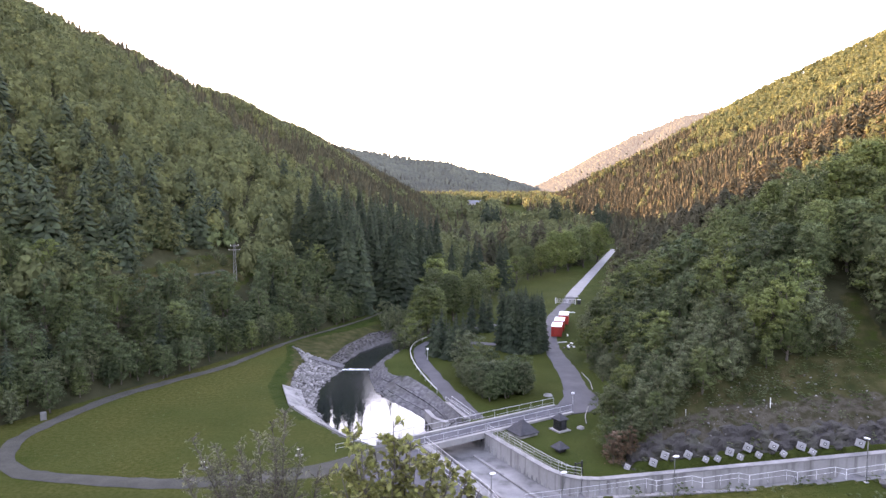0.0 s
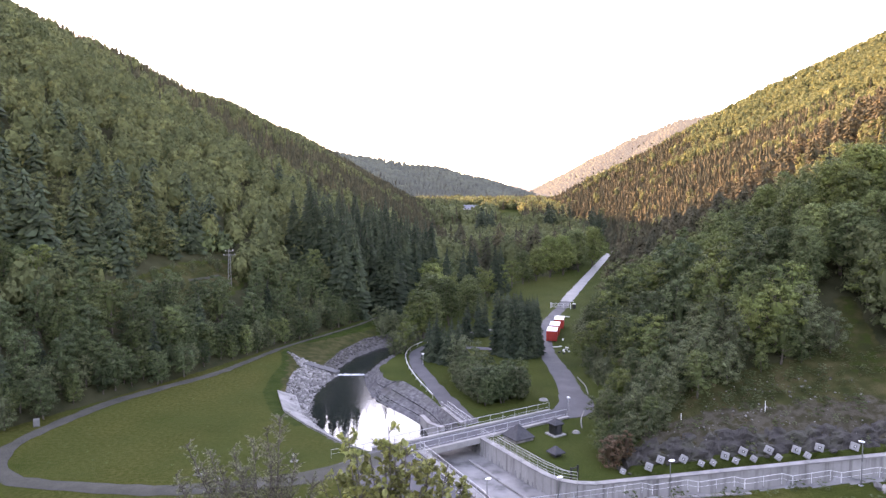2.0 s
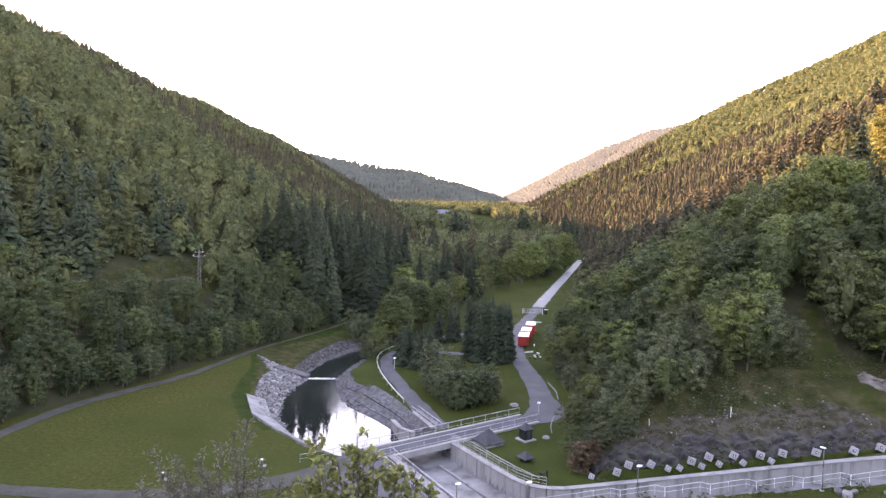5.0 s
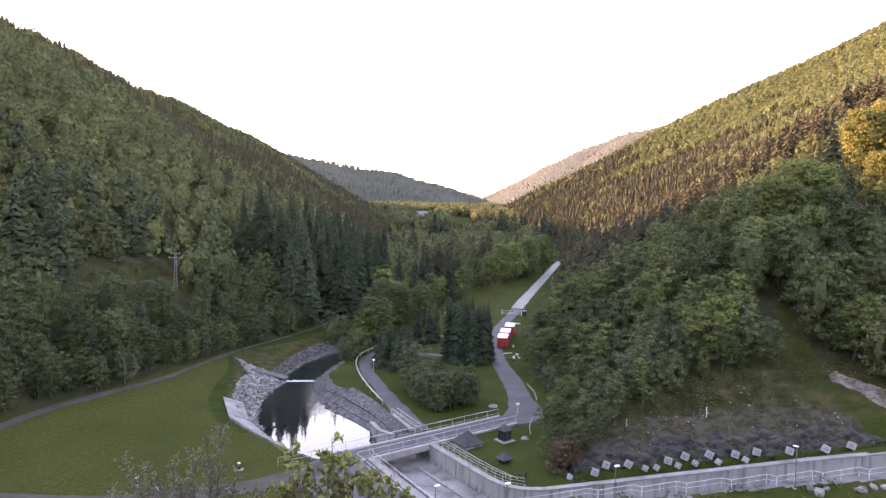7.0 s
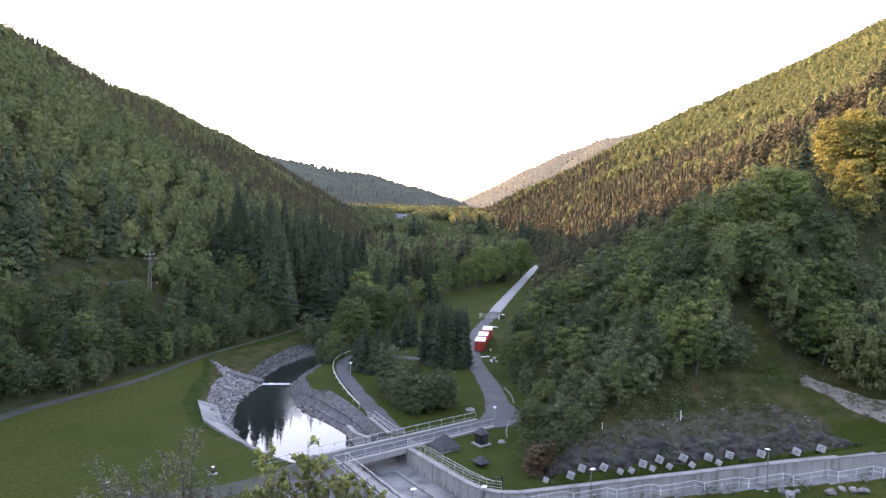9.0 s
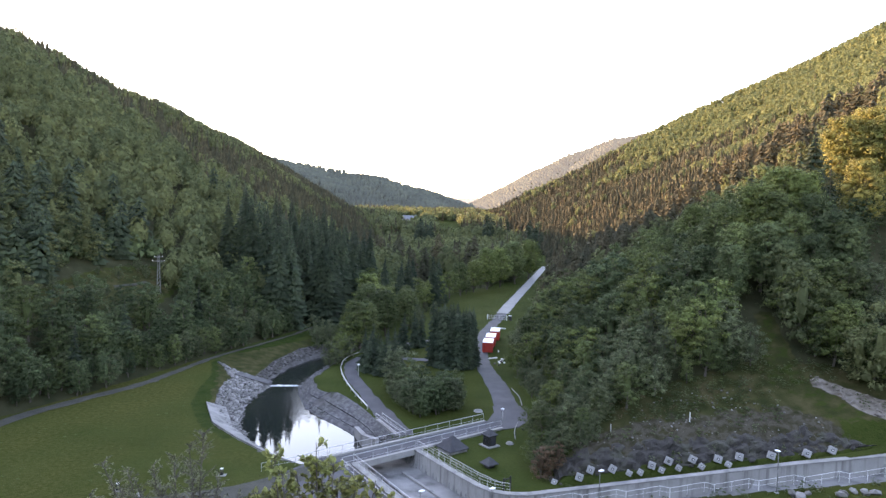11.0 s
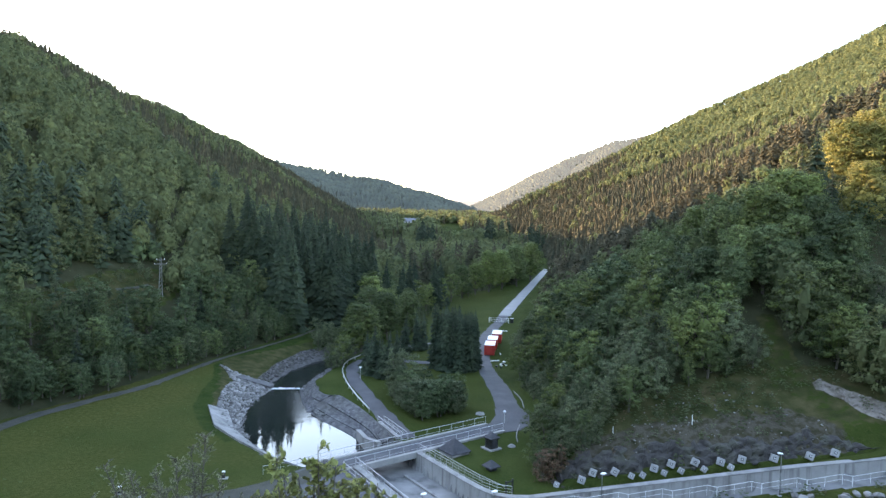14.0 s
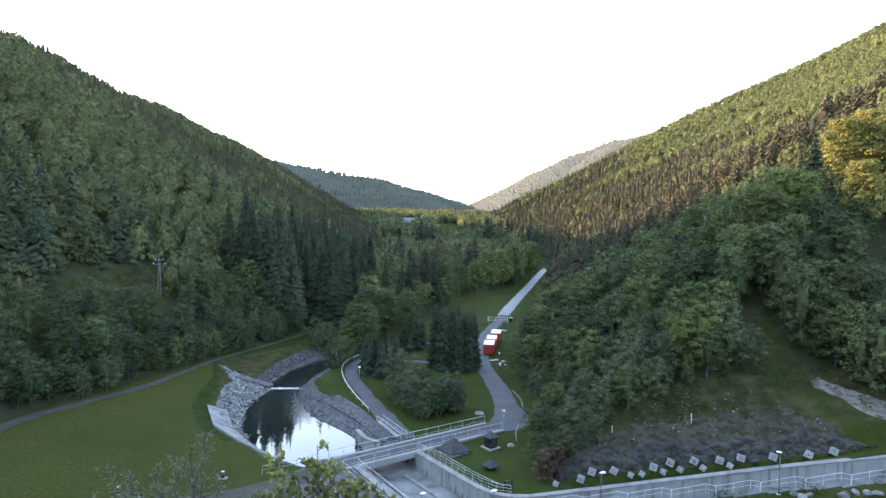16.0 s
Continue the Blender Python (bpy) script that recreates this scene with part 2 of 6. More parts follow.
# Emission stands in for haze, strongest for the glare at the valley's end.
M_far_right = hazy("haze_glow_ridge", [(0.05, 0.055, 0.04), (0.08, 0.085, 0.055)], 0.03)
M_far_left = hazy("haze_glow_wood", [(0.04, 0.052, 0.045), (0.065, 0.078, 0.06)], 0.005, (0.75, 0.95, 1.2))
M_far_end = hazy("haze_glow_valley_end", [(0.05, 0.055, 0.04), (0.08, 0.085, 0.055)], 0.09)
M_lampglass = material("opal_lamp_cover", [(0.75, 0.76, 0.78), (0.82, 0.82, 0.82)], 2.0, 0.3)

M_water = bpy.data.materials.new("still_water")
M_water.use_nodes = True
_n, _l = M_water.node_tree.nodes, M_water.node_tree.links
_b = _n["Principled BSDF"]
_b.inputs["Base Color"].default_value = (0.012, 0.016, 0.014, 1)
_b.inputs["Roughness"].default_value, _b.inputs["IOR"].default_value = 0.03, 1.33
_b.inputs["Specular IOR Level"].default_value = 0.9
_w = _n.new("ShaderNodeTexNoise")
_w.inputs["Scale"].default_value, _w.inputs["Detail"].default_value = 1.6, 4
_bp = _n.new("ShaderNodeBump")
_bp.inputs["Distance"].default_value, _bp.inputs["Strength"].default_value = 0.0007, 1.0
_l.new(_n.new("ShaderNodeNewGeometry").outputs["Position"], _w.inputs["Vector"])
_sep = _n.new("ShaderNodeSeparateXYZ")
_up = _n.new("ShaderNodeMapRange")
for _k, _v in (("From Min", 99), ("From Max", 116), ("To Min", 1.0), ("To Max", 100.0)):     # riffles towards the weir
    _up.inputs[_k].default_value = _v
_mul = _n.new("ShaderNodeMath")
_mul.operation = "MULTIPLY"
_l.new(_w.inputs["Vector"].links[0].from_socket, _sep.inputs[0]), _l.new(_sep.outputs["Y"], _up.inputs["Value"])
_l.new(_w.outputs["Fac"], _mul.inputs[0]), _l.new(_up.outputs[0], _mul.inputs[1])
_l.new(_mul.outputs[0], _bp.inputs["Height"])
_l.new(_bp.outputs[0], _b.inputs["Normal"])


# ------------------------------------------------------------- mesh helpers
def link_mesh(name, verts, faces, mat, parent=None, smooth=False):
    """Object from arrays; faces an (n, 3) or (n, 4) array or a list of tuples."""
    me = bpy.data.meshes.new(name)
    verts = np.asarray(verts, dtype=np.float32)
    if isinstance(faces, np.ndarray):
        k = faces.shape[1]
        me.vertices.add(len(verts))
        me.vertices.foreach_set("co", verts.ravel())
        me.loops.add(faces.size)
        me.loops.foreach_set("vertex_index", faces.ravel().astype(np.int32))
        me.polygons.add(len(faces))
        me.polygons.foreach_set("loop_start", np.arange(0, faces.size, k, dtype=np.int32))
        me.polygons.foreach_set("use_smooth", np.full(len(faces), smooth))
        me.update(calc_edges=True)
    else:
        me.from_pydata([tuple(v) for v in verts], [], faces)
        if smooth:
            me.polygons.foreach_set("use_smooth", np.full(len(faces), True))
    if mat:
        me.materials.append(mat)
    ob = new(name, me)
    if parent:
        ob.parent = parent
    return ob


def part(name, bm, mat, parent=None, label="", smooth=False):
    me = bpy.data.meshes.new(name)
    bm.to_mesh(me)
    bm.free()
    if smooth:
        me.polygons.foreach_set("use_smooth", np.full(len(me.polygons), True))
    me.materials.append(mat)
    ob = new(name, me)
    if parent:
        ob.parent = parent
    if label:
        ob["label"] = label
    return ob


def thing(name, x, y, z, label, category, group="", turn=0.0):
    ob = new(name)
    ob.matrix_world = pose(x, y, z, 0, 0, turn)
    return tagged(ob, label, category, group)


def box(bm, x, y, z, sx, sy, sz, m=None, bevel=0.0):
    """A box with its centre at x, y, z; bevelled on request."""
    got = bmesh.ops.create_cube(bm, size=1.0, matrix=(m or Matrix()) @ Matrix.Translation((x, y, z)) @ Matrix.Diagonal((sx, sy, sz, 1)))
    if bevel:
        edges = list({e for v in got["verts"] for e in v.link_edges})
        bmesh.ops.bevel(bm, geom=edges, offset=bevel, segments=1, affect="EDGES")


def rod(bm, a, b, r, r2=None, seg=6):
    """A round bar from a to b."""
    a, b = Vector(a), Vector(b)
    d = b - a
    m = Matrix.Translation((a + b) / 2) @ d.to_track_quat("Z", "Y").to_matrix().to_4x4()
    bmesh.ops.create_cone(bm, cap_ends=True, segments=seg, radius1=r, radius2=r if r2 is None else r2, depth=d.length, matrix=m)


def prism(bm, outline, z0, z1):
    """A flat slab over an outline; z1 may be a list, one height a corner."""
    tops = z1 if isinstance(z1, (list, tuple)) else [z1] * len(outline)
    lows = z0 if isinstance(z0, (list, tuple)) else [z0] * len(outline)
    lo = [bm.verts.new((p[0], p[1], z)) for p, z in zip(outline, lows)]
    hi = [bm.verts.new((p[0], p[1], z)) for p, z in zip(outline, tops)]
    n = len(lo)
    bm.faces.new(hi), bm.faces.new(lo[::-1])
    for i in range(n):
        bm.faces.new((lo[i], lo[(i + 1) % n], hi[(i + 1) % n], hi[i]))
    bmesh.ops.recalc_face_normals(bm, faces=bm.faces)


def smooth_line(pts, step=1.5):
    """A Catmull-Rom line through the points, sampled about every step metres."""
    p = np.array(pts, float)
    p = np.vstack([2 * p[0] - p[1], p, 2 * p[-1] - p[-2]])
    out = []
    for i in range(1, len(p) - 2):
        n = max(2, int(np.linalg.norm(p[i + 1] - p[i]) / step))
        for t in np.linspace(0, 1, n, endpoint=False):
            a, b, c, d = p[i - 1], p[i], p[i + 1], p[i + 2]
            out.append(0.5 * (2 * b + (c - a) * t + (2 * a - 5 * b + 4 * c - d) * t * t + (3 * b - a - 3 * c + d) * t ** 3))
    out.append(p[-2])
    return np.array(out)


# ------------------------------------------------------------- the lie of the land
def line_dist(x, y, pts):
    """Distance of points to a polyline, and on which side (+1: to its right)."""
    best, side = np.full(x.shape, 1e9), np.ones(x.shape)
    for (ax, ay), (bx, by) in zip(pts[:-1], pts[1:]):
        dx, dy = bx - ax, by - ay
        t = np.clip(((x - ax) * dx + (y - ay) * dy) / (dx * dx + dy * dy), 0, 1)
        ex, ey = x - ax - t * dx, y - ay - t * dy
        d = np.hypot(ex, ey)
        s = np.where(ex * dy - ey * dx > 0, 1.0, -1.0)
        near = d < best - 1e-6
        best, side = np.where(near, d, best), np.where(near, s, side)
    return best, side


def inside(x, y, poly):
    got = np.zeros(x.shape, bool)
    n = len(poly)
    for i in range(n):
        (ax, ay), (bx, by) = poly[i], poly[(i + 1) % n]
        hit = ((ay > y) != (by > y)) & (x < (bx - ax) * (y - ay) / ((by - ay) if by != ay else 1e-9) + ax)
        got ^= hit
    return got


def soft_min(a, b, k):
    return -k * np.logaddexp(-a / k, -b / k)


LEFT_FOOT = [(-95, -300), (-92, 20), (-75, 55), (-62, 79), (-56, 91), (-47, 107), (-33, 138), (-20, 166), (-8, 210), (-4, 300), (3, 450),
             (0, 600), (-12, 750), (-40, 900), (-75, 1050), (-120, 1200), (-300, 1350), (-2500, 1500)]
RIGHT_FOOT = [(400, -300), (240, 30), (120, 60.5), (75, 65), (45, 67.6), (21, 71), (20.5, 84), (24.5, 98), (27.5, 119), (32, 150), (45, 182),
              (94, 347), (120, 500), (140, 700), (150, 1000), (165, 1300), (400, 1700), (2500, 2200)]
LEFT_CREST = ([-300, 150, 300, 500, 700, 850, 1000, 1100, 1200, 1300], [138, 136, 143, 102, 95, 96, 82, 64, 44, 24])
RIGHT_CREST = ([-300, 450, 628, 729, 807, 908, 1014, 1180, 1300], [233, 263, 297, 190, 92, 4, 4, 3, 0])
FAR_LEFT = [(-1600, 1300, 200), (-700, 1500, 175), (-183, 1489, 130), (0, 1500, 97), (105, 1496, 76), (200, 1490, 46)]
FAR_RIGHT = [(2600, 1700, 380), (1400, 1900, 330), (902, 2090, 306), (760, 2100, 277), (602, 2100, 217), (510, 2100, 170), (420, 2100, 121), (365, 2100, 93), (300, 2100, 64)]
FAR_END = [(-600, 2700, 110), (0, 2700, 85), (400, 2750, 80), (900, 2800, 120)]
POOL_Z, CHUTE_Z = -2.2, -2.0
WATER = [(-18.8, 121.6), (-20.2, 116.3), (-21.0, 108.7), (-19.9, 99.7), (-17.6, 93.2), (-14.5, 88.6), (-10.8, 84.4), (-7.5, 81.2), (-4.2, 80.2), (-1.5, 83.5), (-0.6, 87.5),
         (-1.5, 91), (-3.6, 95.8), (-7.3, 101.2), (-10.3, 106.3), (-12.6, 113.8), (-13.6, 121.6), (-12.6, 128), (-10.5, 135), (-8, 141), (-5, 148), (-9, 151),
         (-13.5, 145), (-17.5, 137), (-19.6, 128)]
BANK = [(-31.5, 135.6), (-29.0, 124), (-27.4, 115), (-25.8, 104), (-22.7, 93.4), (-18.0, 87.2), (-12.9, 81.2), (-9.6, 78.6), (-6.6, 77.4), (-1.8, 79.8), (6, 84.8), (3.0, 87),
        (0.8, 93.2), (-2.1, 101.3), (-5.9, 108.9), (-7.4, 108.8), (-9.4, 111.5), (-11, 119), (-7.8, 127), (-6.5, 134), (-4.5, 141), (-1, 148), (-4, 158),
        (-11, 160), (-18.5, 152)]
CHUTE = [(-3.6, 80.3), (-2.0, 77.0), (4.7, 63.5), (6.3, 58.3), (8.3, 62.5), (17, 64.6), (40, 61.1), (55, 58.7), (76, 55.3), (76, 63.0), (45.2, 65.6), (16.6, 68.0), (14.8, 68.3), (13.2, 69.1), (11.8, 70.7), (10.2, 73.3),
         (5.4, 81.9), (2.4, 87.4), (-1.5, 84.5)]
WALL_FOOT = [(18, 71.3), (21, 71), (45, 67.6), (75, 65), (120, 60.5)]


def ridge(x, y, pts, slope):
    best = np.full(x.shape, -1e3)
    for (ax, ay, az), (bx, by, bz) in zip(pts[:-1], pts[1:]):
        dx, dy = bx - ax, by - ay
        t = np.clip(((x - ax) * dx + (y - ay) * dy) / (dx * dx + dy * dy), 0, 1)
        best = np.maximum(best, az + t * (bz - az) - slope * np.hypot(x - ax - t * dx, y - ay - t * dy))
    return best


def abutment(x):
    """The rise of the spillway and its banks towards the dam's end."""
    return np.clip((x - 17.0) * 0.14, 0, 9)


def land(x, y, local=True):
    x, y = np.asarray(x, float), np.asarray(y, float)
    z = np.interp(y, [400, 600, 690, 800, 1000, 1400, 2000, 4000], [0, 2, 11, 20, 26, 30, 40, 60])
    d, s = line_dist(x, y, LEFT_FOOT)
    left = soft_min(0.6 * d, np.interp(y, *LEFT_CREST), 10)
    z = z + np.where(s < 0, np.maximum(left, 0), 0)
    d, s = line_dist(x, y, RIGHT_FOOT)
    right = soft_min(0.575 * d, np.interp(y, *RIGHT_CREST), 10) + abutment(x) * np.exp(-np.maximum(y - 66, 0) / 60.0) * (y > 40)
    dc, _ = line_dist(x, y, WALL_FOOT)
    right = right + np.interp(dc, [0, 0.9, 2.5, 6, 12], [0, -0.45, 1.1, 0.7, 0]) * np.clip((x - 19) / 4, 0, 1)
    z = z + np.where(s > 0, np.maximum(right, 0), 0)
    z = np.maximum(z, ridge(x, y, FAR_LEFT, 0.3))
    z = np.maximum(z, ridge(x, y, FAR_RIGHT, 0.55))
    z = np.maximum(z, ridge(x, y, FAR_END, 0.1))
    bumps = np.sin(x * 0.021 + 1.3) * np.cos(y * 0.017) + 0.5 * np.sin(x * 0.05 + y * 0.043)
    z = z + bumps * np.clip((z - 12) / 30, 0, 1) * 3
    dam = np.minimum(28.3 - 0.5 * np.maximum(y, 0), 28.3)
    z = np.maximum(z, dam)
    near_right = (x > 15) & (y < 66.5) & (y > 20)
    z = np.where(near_right, np.maximum(z, abutment(x)), z)
    if local:
        inb, inw = inside(x, y, BANK), inside(x, y, WATER)
        db, _ = line_dist(x, y, BANK + BANK[:1])
        dw, _ = line_dist(x, y, WATER + WATER[:1])
        z = np.where(inb & ~inw, (POOL_Z - 0.1) * db / (db + dw + 1e-6), z)
        z = np.where(inw, POOL_Z - 0.1 - np.minimum(dw * 0.5, 1.2) - 0.5 * (y > 122.2), z)
        z = np.where(inside(x, y, CHUTE), CHUTE_Z + abutment(x), z)
    return z


# ------------------------------------------------------------- ground, one sheet to the horizon
def spread(lo, hi, step, far_lo, far_hi, grow):
    mid = list(np.arange(lo, hi + step / 2, step))
    a, d = [], step
    v = lo
    while v > far_lo:
        d = min(d * grow, 110)
        v -= d
        a.append(v)
    b, d, v = [], step, hi
    while v < far_hi:
        d = min(d * grow, 110)
        v += d
        b.append(v)
    return np.array(a[::-1] + mid + b)


gx, gy = spread(-62, 68, 1.15, -3200, 3200, 1.09), spread(56, 150, 1.15, -500, 4300, 1.08)
gx = np.unique(np.concatenate([gx, np.arange(-6, 20, 0.4)]).round(3))
gy = np.unique(np.concatenate([gy, np.arange(58, 87, 0.4)]).round(3))
GX, GY = np.meshgrid(gx, gy)
GZ = land(GX, GY)
nx, ny = len(gx), len(gy)
ix = np.arange(nx * ny).reshape(ny, nx)
quads = np.stack([ix[:-1, :-1], ix[:-1, 1:], ix[1:, 1:], ix[1:, :-1]], -1).reshape(-1, 4)
ground = link_mesh("ground", np.stack([GX, GY, GZ], -1).reshape(-1, 3), quads, M_ground, smooth=True)
tagged(ground, "green mown valley floor rising into wooded hillsides", "ground", kind="structure")


def within(x, y, poly, soft=2.0):
    """1 well inside an outline, 0 well outside, a soft step between."""
    d, _ = line_dist(x, y, poly + poly[:1])
    return np.clip(0.5 + np.where(inside(x, y, poly), d, -d) / soft, 0, 1)


CUT = [(20.5, 71.6), (33, 70.4), (45, 68.5), (54.6, 67.2), (52.3, 69.2), (50.4, 72), (49.4, 75), (46.5, 77.6), (42, 78.4), (38, 79), (34, 77.6), (31.6, 76), (28.6, 75), (24, 74.4)]
CLEARING = [(-60, 114), (-63, 127), (-60.5, 141), (-57, 152), (-53, 160), (-48, 163), (-45, 158), (-46, 146), (-47, 138), (-51, 131), (-56, 122)]
RIDE = [(48.5, 78.5), (51.8, 84), (54.4, 90), (56.8, 89.7), (55.4, 83), (54.2, 77), (55.6, 72.5), (58, 68.6), (60, 65.8), (55, 66.4), (52, 70), (50, 74)]
EARTH = [(54.5, 77.9), (56.6, 75.3), (58.2, 73.4), (60, 71.3), (66, 69.4), (66, 66.2), (58.1, 68.7), (56.5, 70.1), (55.7, 73), (54, 75.6)]
VX, VY = GX.ravel(), GY.ravel()
dl, sl = line_dist(VX, VY, LEFT_FOOT)
dr, sr = line_dist(VX, VY, RIGHT_FOOT)
FRONT = [(21, 69), (22, 76), (33, 80), (50, 81.5), (58, 79), (68, 66)]
MEADOW = [(60, 640), (82, 640), (98, 790), (72, 800)]
YARD = [(22, 720), (48, 720), (58, 850), (22, 860)]
open_ground = np.maximum(np.maximum(within(VX, VY, MEADOW, 8), within(VX, VY, YARD, 8)), np.maximum(within(VX, VY, FRONT, 2), np.maximum(within(VX, VY, CLEARING, 3), within(VX, VY, RIDE, 2))))
woods = np.maximum(np.clip(0.5 - (sl * dl - 0.6) / 2, 0, 1), np.clip(0.5 + (sr * dr - 4) / 4, 0, 1))
woods = np.where((VY > 262) & (VX < 45), 1.0, woods) * (1 - open_ground)
in_bank = within(VX, VY, BANK, 0.6)
dwat, _ = line_dist(VX, VY, WATER + WATER[:1])
# Darker green band along the left bank; the scrub layer darkens the bank too.
DEEP_GREEN = [(-17.9, 88), (-22.5, 94.2), (-25.6, 103.4), (-25.8, 114), (-26, 121.6), (-24, 128), (-22, 140), (-18, 155), (-14, 163), (-17, 163), (-24, 152), (-28.5, 140), (-31.5, 131), (-29, 121), (-28.8, 112), (-27.8, 103), (-24, 93), (-19, 86.6)]
dry = [within(VX, VY, p, 5) for p in ([(14, 48), (62, 44), (62, 62), (14, 66)], [(-9, 66), (-9, 76), (-16, 84), (-26, 96), (-29, 108), (-28, 130), (-60, 150), (-75, 60)], [(24, 160), (36, 190), (64, 265), (40, 262), (10, 190), (8, 160)], [(4, 92), (20, 95), (21, 150), (10, 146), (-1, 128)])]
# On the ride the duller scrub colour is painted in for the trees' shade.
layers = {"deep_green": within(VX, VY, DEEP_GREEN, 3.0), "worn": np.maximum(np.maximum(dry[0], dry[1]), np.maximum(0.4 * dry[2], 0.35 * dry[3])), "woods": woods, "scrub": within(VX, VY, CLEARING, 6) * 0.8 + 0.62 * in_bank * (VX < -14) + 0.75 * np.clip((sr * dr - 1.6) / 0.8, 0, 1) * (VY < 93) * (VX > 21) * (1 - 0.28 * within(VX, VY, RIDE, 1.5)),
          "rock": within(VX, VY, CUT, 2.5) * np.clip(1.2 - (line_dist(VX, VY, WALL_FOOT)[0] - 2.6) / 4.5, 0.16, 1), "earth": within(VX, VY, EARTH, 1.0),
          "stone": np.maximum(in_bank * ((VX > -14) & (VY < 123)), in_bank * np.clip((3.4 - dwat) / 1.6, 0, 1) * ((VY > 122) | (dwat < 2.8))),
          "concrete": within(VX, VY, CHUTE, 0.5)}
layers["stone"] = np.maximum(layers["stone"], within(VX, VY, [(-20.2, 126.5), (-18, 137), (-14, 146), (-9.6, 152), (-10.5, 155.5), (-16.5, 149), (-20.8, 138.5), (-22.5, 127)], 2.0))
for key, val in layers.items():
    ground.data.attributes.new(key, "FLOAT", "POINT").data.foreach_set("value", np.asarray(val, np.float32))


def ribbon(name, line, width, mat, lift, label, category="road", step=1.5, on_land=True, thick=0.0):
    """A road or path laid on the ground along a line; width may vary along it."""
    c = smooth_line(line, step)
    w = np.interp(np.linspace(0, 1, len(c)), np.linspace(0, 1, len(np.atleast_1d(width))), np.atleast_1d(width))
    d = np.gradient(c, axis=0)
    d /= np.linalg.norm(d, axis=1)[:, None]
    nrm = np.stack([d[:, 1], -d[:, 0]], 1)
    cols = np.linspace(-0.5, 0.5, 5)
    pts = c[:, None, :] + nrm[:, None, :] * (w[:, None] * cols[None, :])[:, :, None]
    wob = np.random.default_rng(len(c)).normal(0, 0.11, pts.shape[:2])
    pts[:, 0] += nrm * wob[:, 0:1]
    pts[:, -1] += nrm * wob[:, -1:]
    z = (land(pts[..., 0], pts[..., 1], False) if on_land else 0 * pts[..., 0]) + lift + 0.05 * (1 - (2 * cols) ** 2)[None, :]
    v = np.concatenate([pts, z[..., None]], -1).reshape(-1, 3)
    i = np.arange(len(c) * 5).reshape(-1, 5)
    f = np.stack([i[:-1, :-1], i[:-1, 1:], i[1:, 1:], i[1:, :-1]], -1).reshape(-1, 4)
    ob = link_mesh(name, v, f, mat, smooth=True)
    return tagged(ob, label, category, kind="structure")


ribbon("road", [(20.4, 92), (20.6, 97), (20.9, 104), (21.4, 111), (21.5, 124), (22.2, 136), (24.5, 149), (27.3, 163), (31, 174), (35.4, 187), (43.5, 213),
                (87.6, 347), (100, 385)], [4.0, 3.1, 2.9, 2.9, 3.1, 3.5, 3.6, 3.6, 3.6, 3.3], M_asphalt, 0.03, "grey asphalt service road along the valley floor")
ribbon("road", [(38.7, 197), (43.5, 213), (87.6, 347), (100, 385)], [3.7, 3.5], M_pale_road, 0.045, "pale worn asphalt lane between meadow and wood")
ribbon("road", [(4.3, 87.5), (1.7, 97), (-1.3, 108.6), (-3.6, 118), (-4.4, 128), (-2.6, 135), (3, 140.5), (9, 151), (15, 153.5), (24, 155)],
       [2.9, 2.7, 2.5, 2.5, 2.6, 2.4, 2.4, 2.6, 2.8], M_asphalt, 0.03, "narrow asphalt lane curving round the wooded island")
ribbon("road", [(2.6, 139.5), (5.2, 135.5), (8.5, 133.6), (13, 133.3), (21, 134)], 2.6, M_asphalt, 0.035, "asphalt loop joining two lanes beside the spruces")
ribbon("road", [(-2.6, 79.4), (-6, 76.5), (-10.5, 72.8), (-16, 69.7), (-28.5, 67.3), (-40, 68.5), (-47, 70.5), (-51, 75), (-52.6, 80), (-52.2, 86),
                (-49.3, 97.2), (-44.5, 105.8), (-38.5, 115.5), (-32, 135), (-24.2, 150.5), (-18.4, 163), (-12, 184)],
       [4.2, 3.0, 2.2, 2.0, 2.3, 1.9, 1.3, 0.95, 0.85, 0.8], M_gravel, 0.04, "gravel track circling the meadow", "track")
for line in ([(-72.5, 110), (-68, 117), (-65, 121.5)], [(-54.4, 143.5), (-52, 148.5), (-50.4, 152)]):
    ribbon("road", line, 0.7, M_gravel, 0.1, "short bare stretch of track on the overgrown clearing", "track")
bm = bmesh.new()
prism(bm, [(-12.2, 73.2), (-5.6, 80.4), (-3.3, 77.6), (-1.9, 76.4), (4.4, 63.4), (5.6, 58), (-4, 56.5), (-6.5, 66)], -0.2, 0.052)
tagged(part("pavement", bm, M_asphalt), "dark asphalt apron beside the spillway", "pavement", kind="structure")

bm = bmesh.new()
prism(bm, [(14.9, 88.6), (13.4, 91.4), (16.6, 93.6), (18.2, 97.5), (18.6, 101), (22.9, 101), (23.2, 97), (22.4, 93), (20.4, 90.4), (17.6, 89.4)], -0.2, 0.06)
tagged(part("pavement", bm, M_asphalt), "grey asphalt at the bridge's end", "pavement", kind="structure")

# ------------------------------------------------------------- water
def sheet(name, poly, z, mat, label, n=1.0):
    bm = bmesh.new()
    bm.faces.new([bm.verts.new((x, y, z)) for x, y in poly])
    bmesh.ops.triangulate(bm, faces=bm.faces)
    return tagged(part(name, bm, mat), label, "water", kind="structure")


